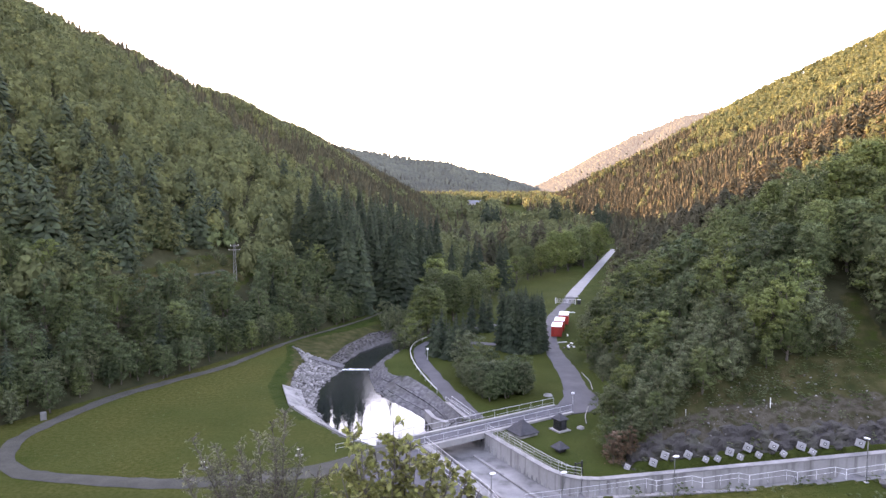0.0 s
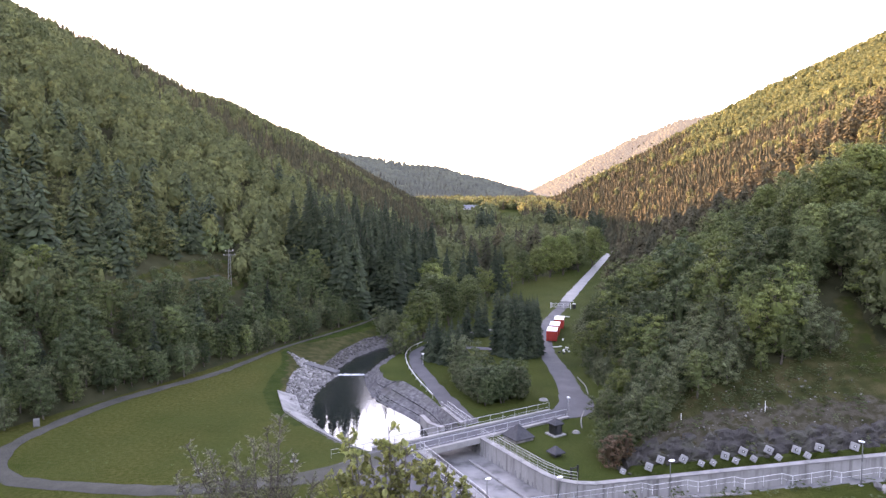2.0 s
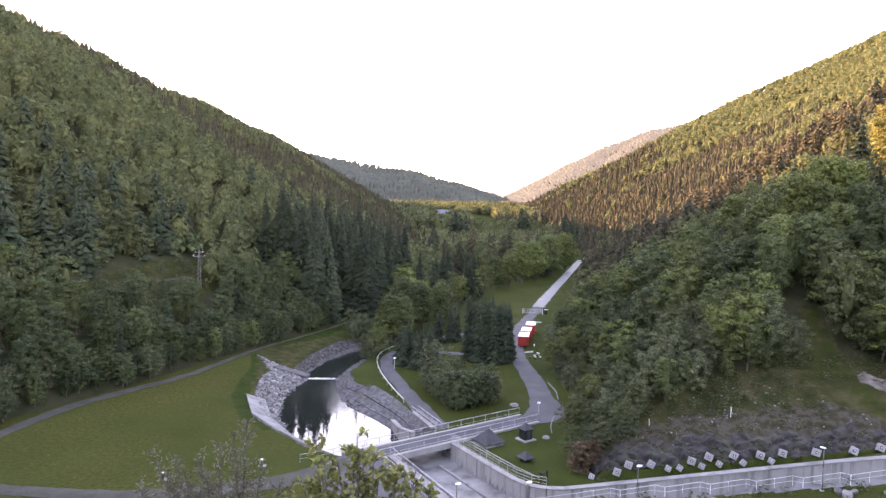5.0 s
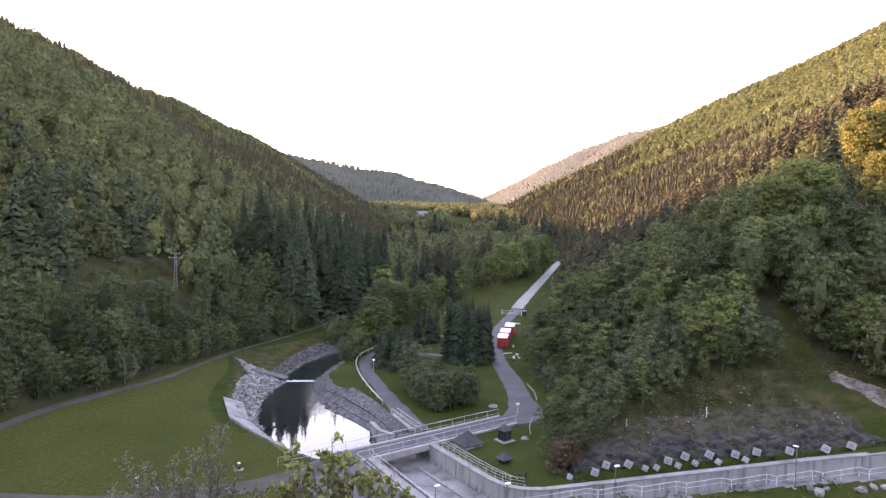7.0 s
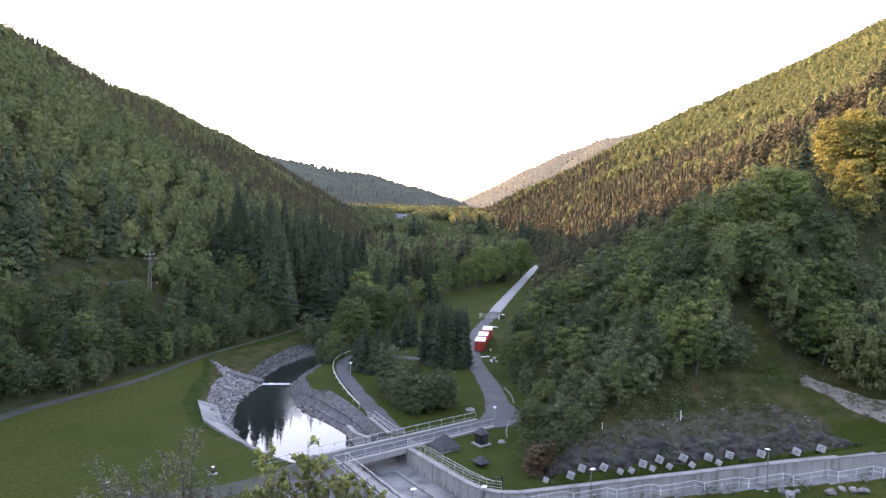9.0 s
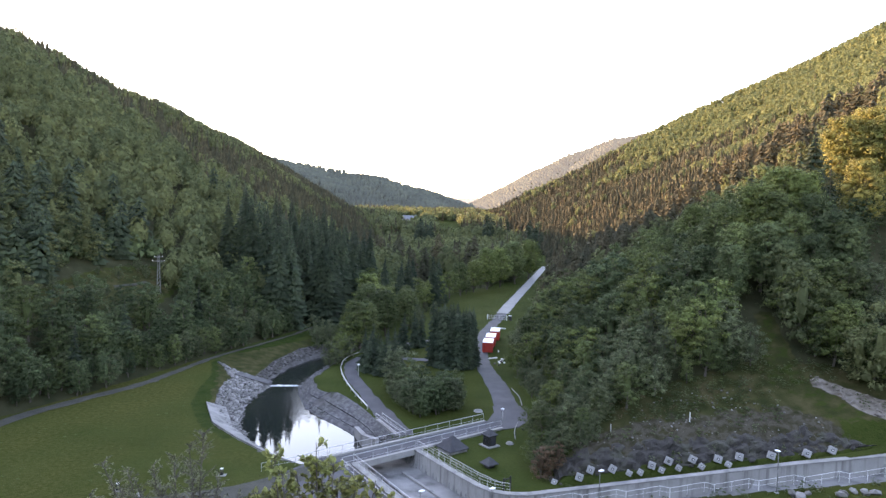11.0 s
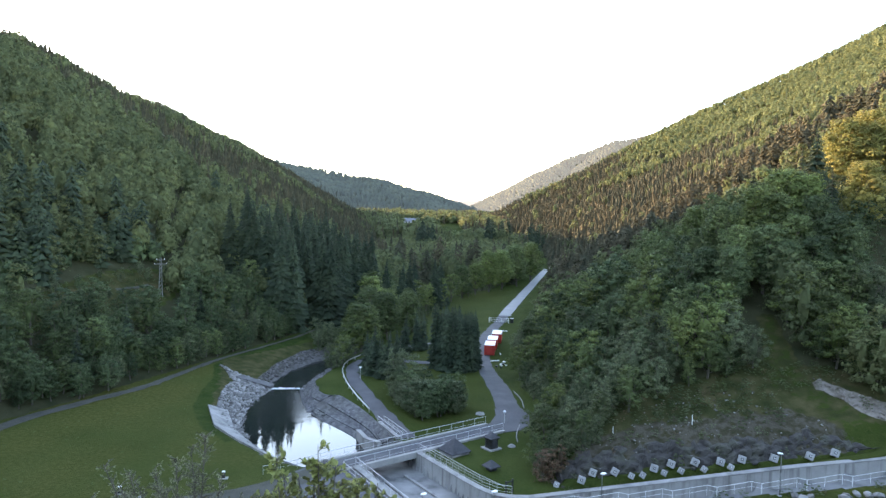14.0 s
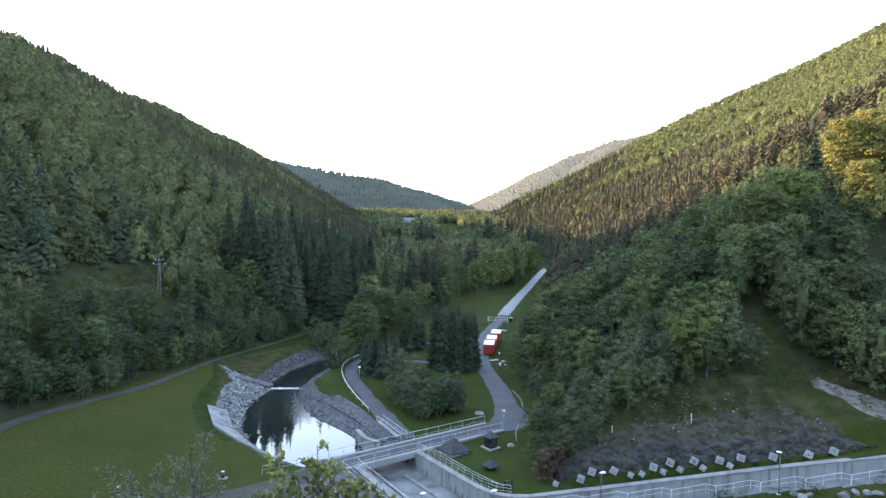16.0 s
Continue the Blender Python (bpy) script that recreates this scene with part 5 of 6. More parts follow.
railing("railing", [(-2.2, 77.3, 0.37), (4.5, 63.6, 0.37), (6.2, 58.0, 0.37)], 1.05, 1.6, "galvanised steel railing on the chute wall")
railing("railing", [(-3.6, 76.6, 0.05), (3.3, 62.6, 0.05)], 1.05, 1.8, "galvanised steel railing beside the asphalt apron")
railing("railing", [(5.6, 82.0, 0.2), (10.3, 73.4, 0.15), (11.9, 70.9, 0.1), (13.3, 69.3, 0.1), (14.8, 68.6, 0.12)], 1.05, 1.2, "galvanised steel railing along the chute wall", rails=(0.35, 0.68, 1.0))
railing("railing", [(7.0, 82.6, 0.0), (12.0, 73.4, 0.0), (14.4, 69.9, 0.0)], 0.55, 2.4, "low steel kerb rail in the grass", rails=(1.0,))
railing("railing", [(0.4, 94.4, 0.0), (3.6, 86.4, 0.0)], 1.0, 1.7, "steel handrail beside the lane", r=0.022)
railing("railing", [(1.3, 94.6, 0.0), (4.4, 87.0, 0.0)], 1.0, 1.7, "steel handrail beside the lane", r=0.022)
railing("railing", [(-5.2, 80.6, 0.0), (-9.0, 77.6, 0.0), (-12.6, 75.8, 0.0)], 1.0, 1.9, "steel railing at the bridge approach")
# the stair rail: level landings between short flights
stair = []
for k in range(9):
    x0 = 17.0 + k * 4.3
    for x, dz in ((x0, 0.0), (x0 + 3.3, 0.30), (x0 + 4.25, 0.0)):
        y = float(np.interp(x, [17, 40, 55, 76], [64.5, 61, 58.6, 55.2]))
        stair.append((x, y, float(np.interp(x, [17, 40, 55, 76], [0.27, 3.32, 5.32, 8.32])) + dz))
railing("railing", stair, 1.0, 2.2, "pale zigzag stair railing along the spillway", r=0.016, mat=M_white)
railing("railing", [(8.0, 62.4, 0.12), (17, 64.5, 0.27)], 1.0, 1.8, "steel railing at the foot of the spillway stairs")
flight_y = lambda x: float(np.interp(x, [17, 40, 55, 76], [64.5, 61, 58.6, 55.2]))
flight_z = lambda x: float(np.interp(x, [17, 40, 55, 76], [0.1, 3.15, 5.15, 8.15]))
stairs = thing("stairway", 17, 63.8, 0.1, "concrete stair climbing beside the spillway", "stairs")
stairs["kind"] = "structure"
for k in range(22):
    x = 17.3 + k * 0.6
    bm = bmesh.new()
    box(bm, x, flight_y(x) - 0.62, flight_z(x) - 0.12, 0.62, 0.5, 0.4, bevel=0.01)
    part("step", bm, M_conc_dark, stairs).matrix_parent_inverse = stairs.matrix_world.inverted()
guard = thing("guard_rail", -2.3, 139.5, 0, "pale steel guard rail round the lane's outer edge", "guard rail")
g = smooth_line([(-2.3, 139.6), (-5.4, 133.2), (-6.3, 126), (-5.3, 117), (-3.2, 107.5), (-0.9, 99.4)], 1.2)
side = np.gradient(g, axis=0)
side = np.stack([side[:, 1], -side[:, 0]], 1) / np.linalg.norm(side, axis=1)[:, None] * 0.05
beam = np.stack([np.column_stack([g + a * side, np.full(len(g), z)]) for a, z in ((-1, 0.5), (1, 0.5), (1, 0.57), (0.3, 0.59), (1, 0.61), (1, 0.68), (-1, 0.68))], 1)
i_ = np.arange(len(g) * 7).reshape(-1, 7)
beam_f = np.stack([i_[:-1], np.roll(i_, -1, 1)[:-1], np.roll(i_, -1, 1)[1:], i_[1:]], -1).reshape(-1, 4)
link_mesh("beam", beam.reshape(-1, 3), beam_f, M_steel, guard).matrix_parent_inverse = guard.matrix_world.inverted()
for p in g[::3]:
    bm = bmesh.new()
    box(bm, p[0], p[1], 0.3, 0.1, 0.1, 0.64)
    part("post", bm, M_steel, guard).matrix_parent_inverse = guard.matrix_world.inverted()


# ------------------------------------------------------------- lamps
def street_lamp(x, y, z, h, turn):
    root = thing("street_lamp", x, y, z, "grey steel lamp post with a flat white head", "street lamp", "lamps along the spillway", turn)
    bm = bmesh.new()
    rod(bm, (0, 0, -0.3), (0, 0, h * 0.55), 0.065, 0.055, 8)
    rod(bm, (0, 0, h * 0.55), (0, 0, h - 0.15), 0.05, 0.04, 8)
    rod(bm, (0, 0, h - 0.16), (0.1, 0, h - 0.02), 0.04, 0.035, 8)
    part("pole", bm, M_pole, root, smooth=True)
    bm = bmesh.new()
    bmesh.ops.create_uvsphere(bm, u_segments=16, v_segments=8, radius=0.31,
                              matrix=Matrix.Translation((0.12, 0, h)) @ Matrix.Rotation(radians(-9), 4, "Y") @ Matrix.Diagonal((1.0, 0.72, 0.3, 1)))
    for v in bm.verts:
        if v.co.z < h - 0.03:
            v.co.z = h - 0.03 + (v.co.z - h + 0.03) * 0.25
    part("head", bm, M_lampglass, root, "white domed cover", smooth=True)
    bm = bmesh.new()
    box(bm, 0, 0, 0.02, 0.34, 0.34, 0.08, bevel=0.02)
    part("base_plate", bm, M_steel, root)


street_lamp(4.55, 60.5, 0.0, 4.0, 0)
street_lamp(11.35, 60.9, 0.0, 3.95, 0)
street_lamp(22.1, 61.3, 0.75, 4.6, 0)
street_lamp(39.85, 60.4, 3.2, 4.25, 180)
for x, y, h in ((18.8, 93.8, 1.7), (-2.85, 120.5, 2.0)):
    root = thing("bollard_lamp", x, y, 0.0, "short lamp post with a white round head beside the lane", "lamp", "low lamps by the lanes")
    bm = bmesh.new()
    rod(bm, (0, 0, 0), (0, 0, h - 0.15), 0.05, 0.04, 8)
    part("pole", bm, M_steel, root)
    bm = bmesh.new()
    bmesh.ops.create_uvsphere(bm, u_segments=12, v_segments=8, radius=0.26, matrix=Matrix.Translation((0, 0, h)) @ Matrix.Diagonal((1, 1, 0.6, 1)))
    part("head", bm, M_lampglass, root, smooth=True)


# ------------------------------------------------------------- roofed shafts in the grass
def pyramid(bm, w, d, z0, z1, eave=0.0):
    box(bm, 0, 0, z0 - 0.04, w, d, 0.08)
    c = [bm.verts.new((sx * w / 2, sy * d / 2, z0)) for sx, sy in ((-1, -1), (1, -1), (1, 1), (-1, 1))]
    t = bm.verts.new((0, 0, z1))
    for i in range(4):
        bm.faces.new((c[i], c[(i + 1) % 4], t))


def roof_courses(parent, w, z0, z1, n):
    """Overlapping shingle courses on the four slopes of a pyramid roof."""
    for k in range(n):
        u, v = k / n, (k + 1.12) / n
        bm = bmesh.new()
        a, b = w / 2 * (1 - u), w / 2 * (1 - min(v, 0.99))
        za, zb = z0 + (z1 - z0) * u + 0.035, z0 + (z1 - z0) * min(v, 0.99) + 0.012
        lo = [bm.verts.new((sx * a, sy * a, za)) for sx, sy in ((-1, -1), (1, -1), (1, 1), (-1, 1))]
        hi = [bm.verts.new((sx * b, sy * b, zb)) for sx, sy in ((-1, -1), (1, -1), (1, 1), (-1, 1))]
        un = [bm.verts.new((sx * a, sy * a, za - 0.03)) for sx, sy in ((-1, -1), (1, -1), (1, 1), (-1, 1))]
        for i in range(4):
            j = (i + 1) % 4
            bm.faces.new((lo[i], lo[j], hi[j], hi[i]))
            bm.faces.new((un[i], un[j], lo[j], lo[i]))
        part("shingle_course", bm, M_slate, parent)


root = thing("shelter_roof", 10.1, 81.9, 0, "low dark shingled hip roof standing over a shaft in the grass", "shelter", turn=31)
bm = bmesh.new()
box(bm, 0, 0, 0.18, 2.7, 2.7, 0.4)
part("plinth", bm, M_conc_dark, root)
bm = bmesh.new()
pyramid(bm, 3.0, 3.0, 0.42, 1.95)
o = part("roof", bm, M_slate, root)
roof_courses(o, 3.05, 0.42, 1.95, 6)
root = thing("kiosk", 15.1, 83.4, 0, "small dark timber kiosk with a pyramid roof on a pale slab", "kiosk", turn=31)
bm = bmesh.new()
box(bm, 0, 0, 0.06, 2.0, 2.0, 0.16, bevel=0.02)
part("slab", bm, M_concrete, root, "pale concrete slab")
bm = bmesh.new()
for k in range(9):
    box(bm, 0, 0, 0.14 + 0.075 + k * 0.15, 1.2, 1.2, 0.135)
part("body", bm, M_black, root, "dark stained boarding")
bm = bmesh.new()
box(bm, 0, -0.62, 0.8, 0.6, 0.05, 1.15)
part("door", bm, M_slate, root)
bm = bmesh.new()
pyramid(bm, 1.6, 1.6, 1.5, 2.2)
o = part("roof", bm, M_slate, root)
roof_courses(o, 1.64, 1.5, 2.2, 4)
root = thing("well_cover", 13.85, 76.2, 0, "little dark well cover with a pyramid roof", "well cover", turn=31)
bm = bmesh.new()
box(bm, 0, 0, 0.25, 0.9, 0.9, 0.5)
part("body", bm, M_black, root)
bm = bmesh.new()
pyramid(bm, 1.6, 1.6, 0.5, 1.25)
o = part("roof", bm, M_slate, root)
roof_courses(o, 1.64, 0.5, 1.25, 4)
root = thing("notice_frame", 14.7, 69.6, 0, "dark empty timber frame on two posts", "frame", turn=35)
for x in (-0.5, 0.5):
    bm = bmesh.new()
    box(bm, x, 0, 0.7, 0.14, 0.14, 1.5)
    part("post", bm, M_black, root)
bm = bmesh.new()
box(bm, 0, 0, 1.25, 1.1, 0.06, 0.12)
part("crossbar", bm, M_black, root)


# ------------------------------------------------------------- red containers
def container(x, y, turn):
    root = thing("container", x, y, 0.05, "red steel container with a white roof beside the road", "container", "row of red containers", turn)
    L_, W_, H_ = 4.9, 2.2, 2.15
    bm = bmesh.new()
    box(bm, 0, 0, 0.12 + H_ / 2, W_ - 0.12, L_ - 0.12, H_ - 0.1)
    for s_ in (-1, 1):
        for k in range(20):
            box(bm, s_ * (W_ / 2 - 0.05), -L_ / 2 + 0.25 + k * (L_ - 0.5) / 19, 0.12 + H_ / 2, 0.06, 0.12, H_ - 0.3)
        for k in range(8):
            box(bm, -W_ / 2 + 0.3 + k * (W_ - 0.6) / 7, s_ * (L_ / 2 - 0.05), 0.12 + H_ / 2, 0.12, 0.06, H_ - 0.3)
    part("body", bm, M_red, root)
    for sx in (-1, 1):
        for sy in (-1, 1):
            bm = bmesh.new()
            box(bm, sx * (W_ / 2 - 0.06), sy * (L_ / 2 - 0.06), 0.12 + H_ / 2, 0.14, 0.14, H_, bevel=0.015)
            part("corner_post", bm, M_red, root)
    bm = bmesh.new()
    box(bm, 0, 0, 0.12 + H_ + 0.03, W_ + 0.06, L_ + 0.06, 0.12, bevel=0.03)
    part("roof", bm, M_white, root, "white roof sheet")
    bm = bmesh.new()
    box(bm, 0, -L_ / 2 - 0.02, 1.2, 0.9, 0.05, 1.95, bevel=0.01)
    part("door", bm, M_red, root)
    for sx in (-0.8, 0.8):
        bm = bmesh.new()
        box(bm, sx, 0, 0.06, 0.2, L_, 0.14)
        part("skid", bm, M_black, root)


for x, y in ((24.8, 142.1), (26.5, 148.5), (28.8, 155.8)):
    container(x, y, -13)

# ------------------------------------------------------------- gate over the lane
root = thing("gate", 34.6, 184.3, 0, "white bar gate standing across the lane", "gate", turn=-17)
for x in (-2.9, 2.6):
    bm = bmesh.new()
    box(bm, x, 0, 0.75, 0.16, 0.16, 1.5)
    part("post", bm, M_white, root)
for z in (0.35, 0.8, 1.3):
    bm = bmesh.new()
    box(bm, -0.2, 0, z, 5.4, 0.06, 0.08)
    part("bar", bm, M_steel, root)
for k in range(4):
    bm = bmesh.new()
    box(bm, -2.4 + k * 1.5, 0.05, 0.82, 0.07, 0.04, 1.0)
    part("upright", bm, M_steel, root)
root = thing("sign_board", 38.0, 183.2, 0, "small dark notice board with a white cap beside the gate", "sign", turn=-17)
bm = bmesh.new()
box(bm, 0, 0, 0.7, 0.9, 0.3, 1.2, bevel=0.02)
part("board", bm, M_black, root)
bm = bmesh.new()
box(bm, 0, 0, 1.4, 1.0, 0.4, 0.16, bevel=0.02)
part("cap", bm, M_white, root)

# ------------------------------------------------------------- small things in the grass
for x, y in ((-16.8, 74.9), (-26.6, 71.2)):
    root = thing("marker_post", x, y, 0, "short black post with a pale cap on a concrete slab", "post", "marker posts in the meadow")
    bm = bmesh.new()
    box(bm, 0.05, 0, 0.03, 0.9, 0.7, 0.1, bevel=0.03)
    part("slab", bm, M_conc_dark, root)
    bm = bmesh.new()
    rod(bm, (0, 0, 0.1), (0, 0, 0.75), 0.2, 0.18, 10)
    part("post", bm, M_black, root)
    bm = bmesh.new()
    rod(bm, (0, 0, 0.75), (0, 0, 0.84), 0.2, 0.15, 10)
    part("cap", bm, M_white, root)
root = thing("utility_box", -53.9, 87.2, 0, "pale blue-grey utility box at the wood's edge", "cabinet", turn=30)
bm = bmesh.new()
box(bm, 0, 0, 0.55, 0.75, 0.45, 1.1, bevel=0.03)
part("body", bm, M_pole, root)
bm = bmesh.new()
box(bm, 0, -0.24, 0.55, 0.6, 0.03, 0.85)
part("door", bm, M_pole, root)
for x, y, s_ in ((15.9, 98.2, 1.0), (17.9, 84.0, 0.7), (-24, 69.9, 0.5)):
    root = thing("manhole_cover", x, y, 0.0, "pale concrete manhole cover in the grass", "manhole")
    bm = bmesh.new()
    bmesh.ops.create_cone(bm, cap_ends=True, segments=14, radius1=0.75 * s_, radius2=0.6 * s_, depth=0.2, matrix=Matrix.Translation((0, 0, 0.1)))
    part("ring", bm, M_concrete, root)
    bm = bmesh.new()
    bmesh.ops.create_cone(bm, cap_ends=True, segments=14, radius1=0.42 * s_, radius2=0.4 * s_, depth=0.08, matrix=Matrix.Translation((0, 0, 0.24)))
    part("lid", bm, M_conc_dark, root)
for line in ([(23.7, 111), (23.9, 106), (23.3, 101)], [(20.8, 92.6), (19.6, 89), (19.0, 85.6)]):
    root = thing("kerb", *line[0], 0, "pale concrete kerb line in the grass", "kerb")
    c = smooth_line(line, 1.0)
    for p, q in zip(c[:-1], c[1:]):
        bm = bmesh.new()
        d = Vector((*(q - p), 0))
        m = Matrix.Translation(((p[0] + q[0]) / 2, (p[1] + q[1]) / 2, 0.06)) @ Matrix.Rotation(math.atan2(d.y, d.x), 4, "Z")
        box(bm, 0, 0, 0, d.length - 0.03, 0.13, 0.16, m, bevel=0.02)
        part("kerb_stone", bm, M_conc_dark, root).matrix_parent_inverse = root.matrix_world.inverted()
junk = np.random.default_rng(8)
for k in range(9):
    x, y = 25.3 + junk.normal(0, 0.7), 131.5 + junk.normal(0, 1.4)
    root = thing("rubble_block", x, y, 0.0, "broken pale block lying in the grass by the road", "rubble", "rubble by the road", junk.uniform(0, 180))
    bm = bmesh.new()
    box(bm, 0, 0, 0.12, junk.uniform(0.3, 0.9), junk.uniform(0.2, 0.4), 0.26, bevel=0.06)
    part("block", bm, M_white if k % 3 else M_black, root)
for x, y, l, a in ((24.6, 134.6, 2.0, 20), (32.6, 170.5, 3.4, -25), (27.0, 141.5, 1.6, 80)):
    root = thing("timber", x, y, 0.02, "pale length of timber lying in the grass", "timber", turn=a)
    bm = bmesh.new()
    box(bm, 0, 0, 0.1, l, 0.22, 0.18, bevel=0.02)
    part("beam", bm, M_white, root)

# ------------------------------------------------------------- power pole on the clearing
px_, py_ = -47.5, 150.3
root = thing("utility_pole", px_, py_, float(land(px_, py_)), "weathered lattice power pole with cross arms on the clearing", "utility pole", turn=20)
for sx in (-1, 1):
    for sy in (-1, 1):
        bm = bmesh.new()
        rod(bm, (sx * 0.38, sy * 0.38, -0.3), (sx * 0.13, sy * 0.13, 8.4), 0.06, 0.05)
        part("leg", bm, M_pole, root)
for k in range(9):
    z0, z1 = k * 0.92, (k + 1) * 0.92
    w0, w1 = 0.38 - 0.25 * z0 / 8.4, 0.38 - 0.25 * z1 / 8.4
    bm = bmesh.new()
    for s_ in (-1, 1):
        rod(bm, (-w0, s_ * w0, z0), (w1, s_ * w1, z1), 0.035)
        rod(bm, (s_ * w0, w0, z0), (s_ * w1, -w1, z1), 0.035)
    part("brace", bm, M_pole, root)
for z, w in ((7.0, 2.6), (7.9, 1.8)):
    bm = bmesh.new()
    box(bm, 0, 0, z, w, 0.14, 0.14)
    part("cross_arm", bm, M_pole, root)
    for x in (-w / 2 + 0.1, w / 2 - 0.1):
        bm = bmesh.new()
        rod(bm, (x, 0, z + 0.07), (x, 0, z + 0.3), 0.06, 0.04)
        part("insulator", bm, M_white, root)


# ------------------------------------------------------------- rock anchors on the cut
def anchor(x, y, size, roll, out=0.55):
    eps = 0.4
    z = float(land(x, y))
    n = Vector((float(land(x - eps, y)) - float(land(x + eps, y)), float(land(x, y - eps)) - float(land(x, y + eps)), 2 * eps)).normalized()
    n = (n * 0.3 + Vector((-0.3, -0.9, 0.12))).normalized()
    q = n.to_track_quat("Z", "Y").to_matrix().to_4x4()
    root = thing("rock_anchor", x, y, z, "square white concrete anchor block bolted to the rock face", "anchor block", "rock anchors above the wall")
    root.matrix_world = Matrix.Translation((x, y - out, z + size * 0.3)) @ q @ Matrix.Rotation(radians(roll), 4, "Z")
    bm = bmesh.new()
    box(bm, 0, 0, 0, size, size, 0.5, bevel=0.04)
    part("block", bm, M_block, root)
    bm = bmesh.new()
    box(bm, 0, 0, 0.27, size * 0.34, size * 0.34, 0.06)
    part("plate", bm, M_black, root, "dark steel plate")
    bm = bmesh.new()
    rod(bm, (0, 0, 0.28), (0, 0, 0.42), 0.09, 0.07, 8)
    part("bolt", bm, M_steel, root)


arng = np.random.default_rng(2)
for x, y in ((23.0, 70.9), (24.5, 71.6), (26.9, 71.2), (31.2, 70.6), (33.1, 70.5), (35.7, 70.1), (38.4, 69.6), (40.7, 69.3), (44.1, 68.7), (47.8, 68.0), (50.6, 67.8)):
    anchor(x, y, 0.8, -arng.uniform(12, 28))
for x, y in ((20.4, 72.1), (28.4, 70.5), (29.6, 70.3), (31.9, 70.0), (33.8, 69.9), (36.2, 69.4), (39.0, 68.9)):
    anchor(x, y, 0.62, -arng.uniform(14, 34), 0.95)
for x, y, h in ((37.2, 73.6, 1.1), (28.0, 74.6, 0.7)):
    root = thing("marker_stake", x, y, float(land(x, y)), "thin white stake standing on the rock cut", "stake")
    bm = bmesh.new()
    box(bm, 0, 0, h / 2, 0.06, 0.06, h + 0.2)
    part("stake", bm, M_white, root)


# ------------------------------------------------------------- loose stone
def stones(name, label, mat, spots, lo, hi, seed, sink=0.15, flat=0.75, local=True):
    rng = np.random.default_rng(seed)
    base = []
    for k in range(6):
        bm = bmesh.new()
        bmesh.ops.create_icosphere(bm, subdivisions=1, radius=0.5)
        bm.verts.ensure_lookup_table()
        v = np.array([q.co[:] for q in bm.verts])
        f = np.array([[q.index for q in g_.verts] for g_ in bm.faces])
        bm.free()
        v = np.clip(v * (1 + rng.normal(0, 0.18, (len(v), 1))), -0.4, 0.4) * [1.3, 1.0, flat]
        base.append((v, f))
    pieces = []
    z = land(spots[:, 0], spots[:, 1], local)
    for (x, y), h in zip(spots, z):
        v, f = base[rng.integers(6)]
        s = rng.uniform(lo, hi)
        e = Euler((rng.normal(0, 0.4), rng.normal(0, 0.4), rng.uniform(0, 6.28))).to_matrix()
        pieces.append(((v * s) @ np.array(e).T + [x, y, h + s * sink], f))
    V, F = merge(pieces)
    return tagged(link_mesh(name, V, F, mat), label, "stones", kind="stuff")


srng = np.random.default_rng(21)
RIP = [(-30.2, 131), (-28.6, 128.6), (-26, 121.6), (-25.8, 114), (-24.6, 104.6), (-22.4, 99), (-19.4, 93.6), (-16.4, 89.4), (-14.2, 88),
       (-17, 94), (-19.4, 100), (-20.5, 108.7), (-19.6, 116.3), (-18.4, 122), (-20, 125), (-25, 126.5)]
stones("riprap", "pale grey tipped stones lining the pool's bank", M_stone, scatter(srng, RIP, 0.42), 0.3, 0.72, 31)
LOWER = [(-20.2, 126.5), (-18, 137), (-14, 146), (-9.6, 152), (-10.5, 155.5), (-16.5, 149), (-20.8, 138.5), (-22.5, 127)]
stones("riprap", "grey boulders along the stream bank", M_rock, scatter(srng, LOWER, 0.62), 0.25, 0.8, 33, sink=-0.05)
LOWER_R = [(-13.6, 122), (-11.4, 120), (-9, 128), (-7, 136), (-10, 137), (-12.4, 128)]
stones("riprap", "grey boulders along the stream bank", M_masonry, scatter(srng, LOWER_R, 0.75), 0.25, 0.75, 34, sink=-0.05)
TOE = [(-13.9, 121), (-12.9, 113.8), (-10.6, 106.5), (-8.4, 102.8), (-7.6, 103.4), (-9.8, 107), (-12, 114), (-12.8, 121)]
stones("riprap", "dark boulders at the foot of the stone bank", M_masonry, scatter(srng, TOE, 0.7), 0.35, 0.9, 38)
cut_spots = scatter(srng, CUT, 0.45)
cut_spots = cut_spots[srng.uniform(0, 1, len(cut_spots)) < 0.22]
stones("scree", "loose pale stones scattered on the rock cut", M_stone, cut_spots, 0.06, 0.3, 35)
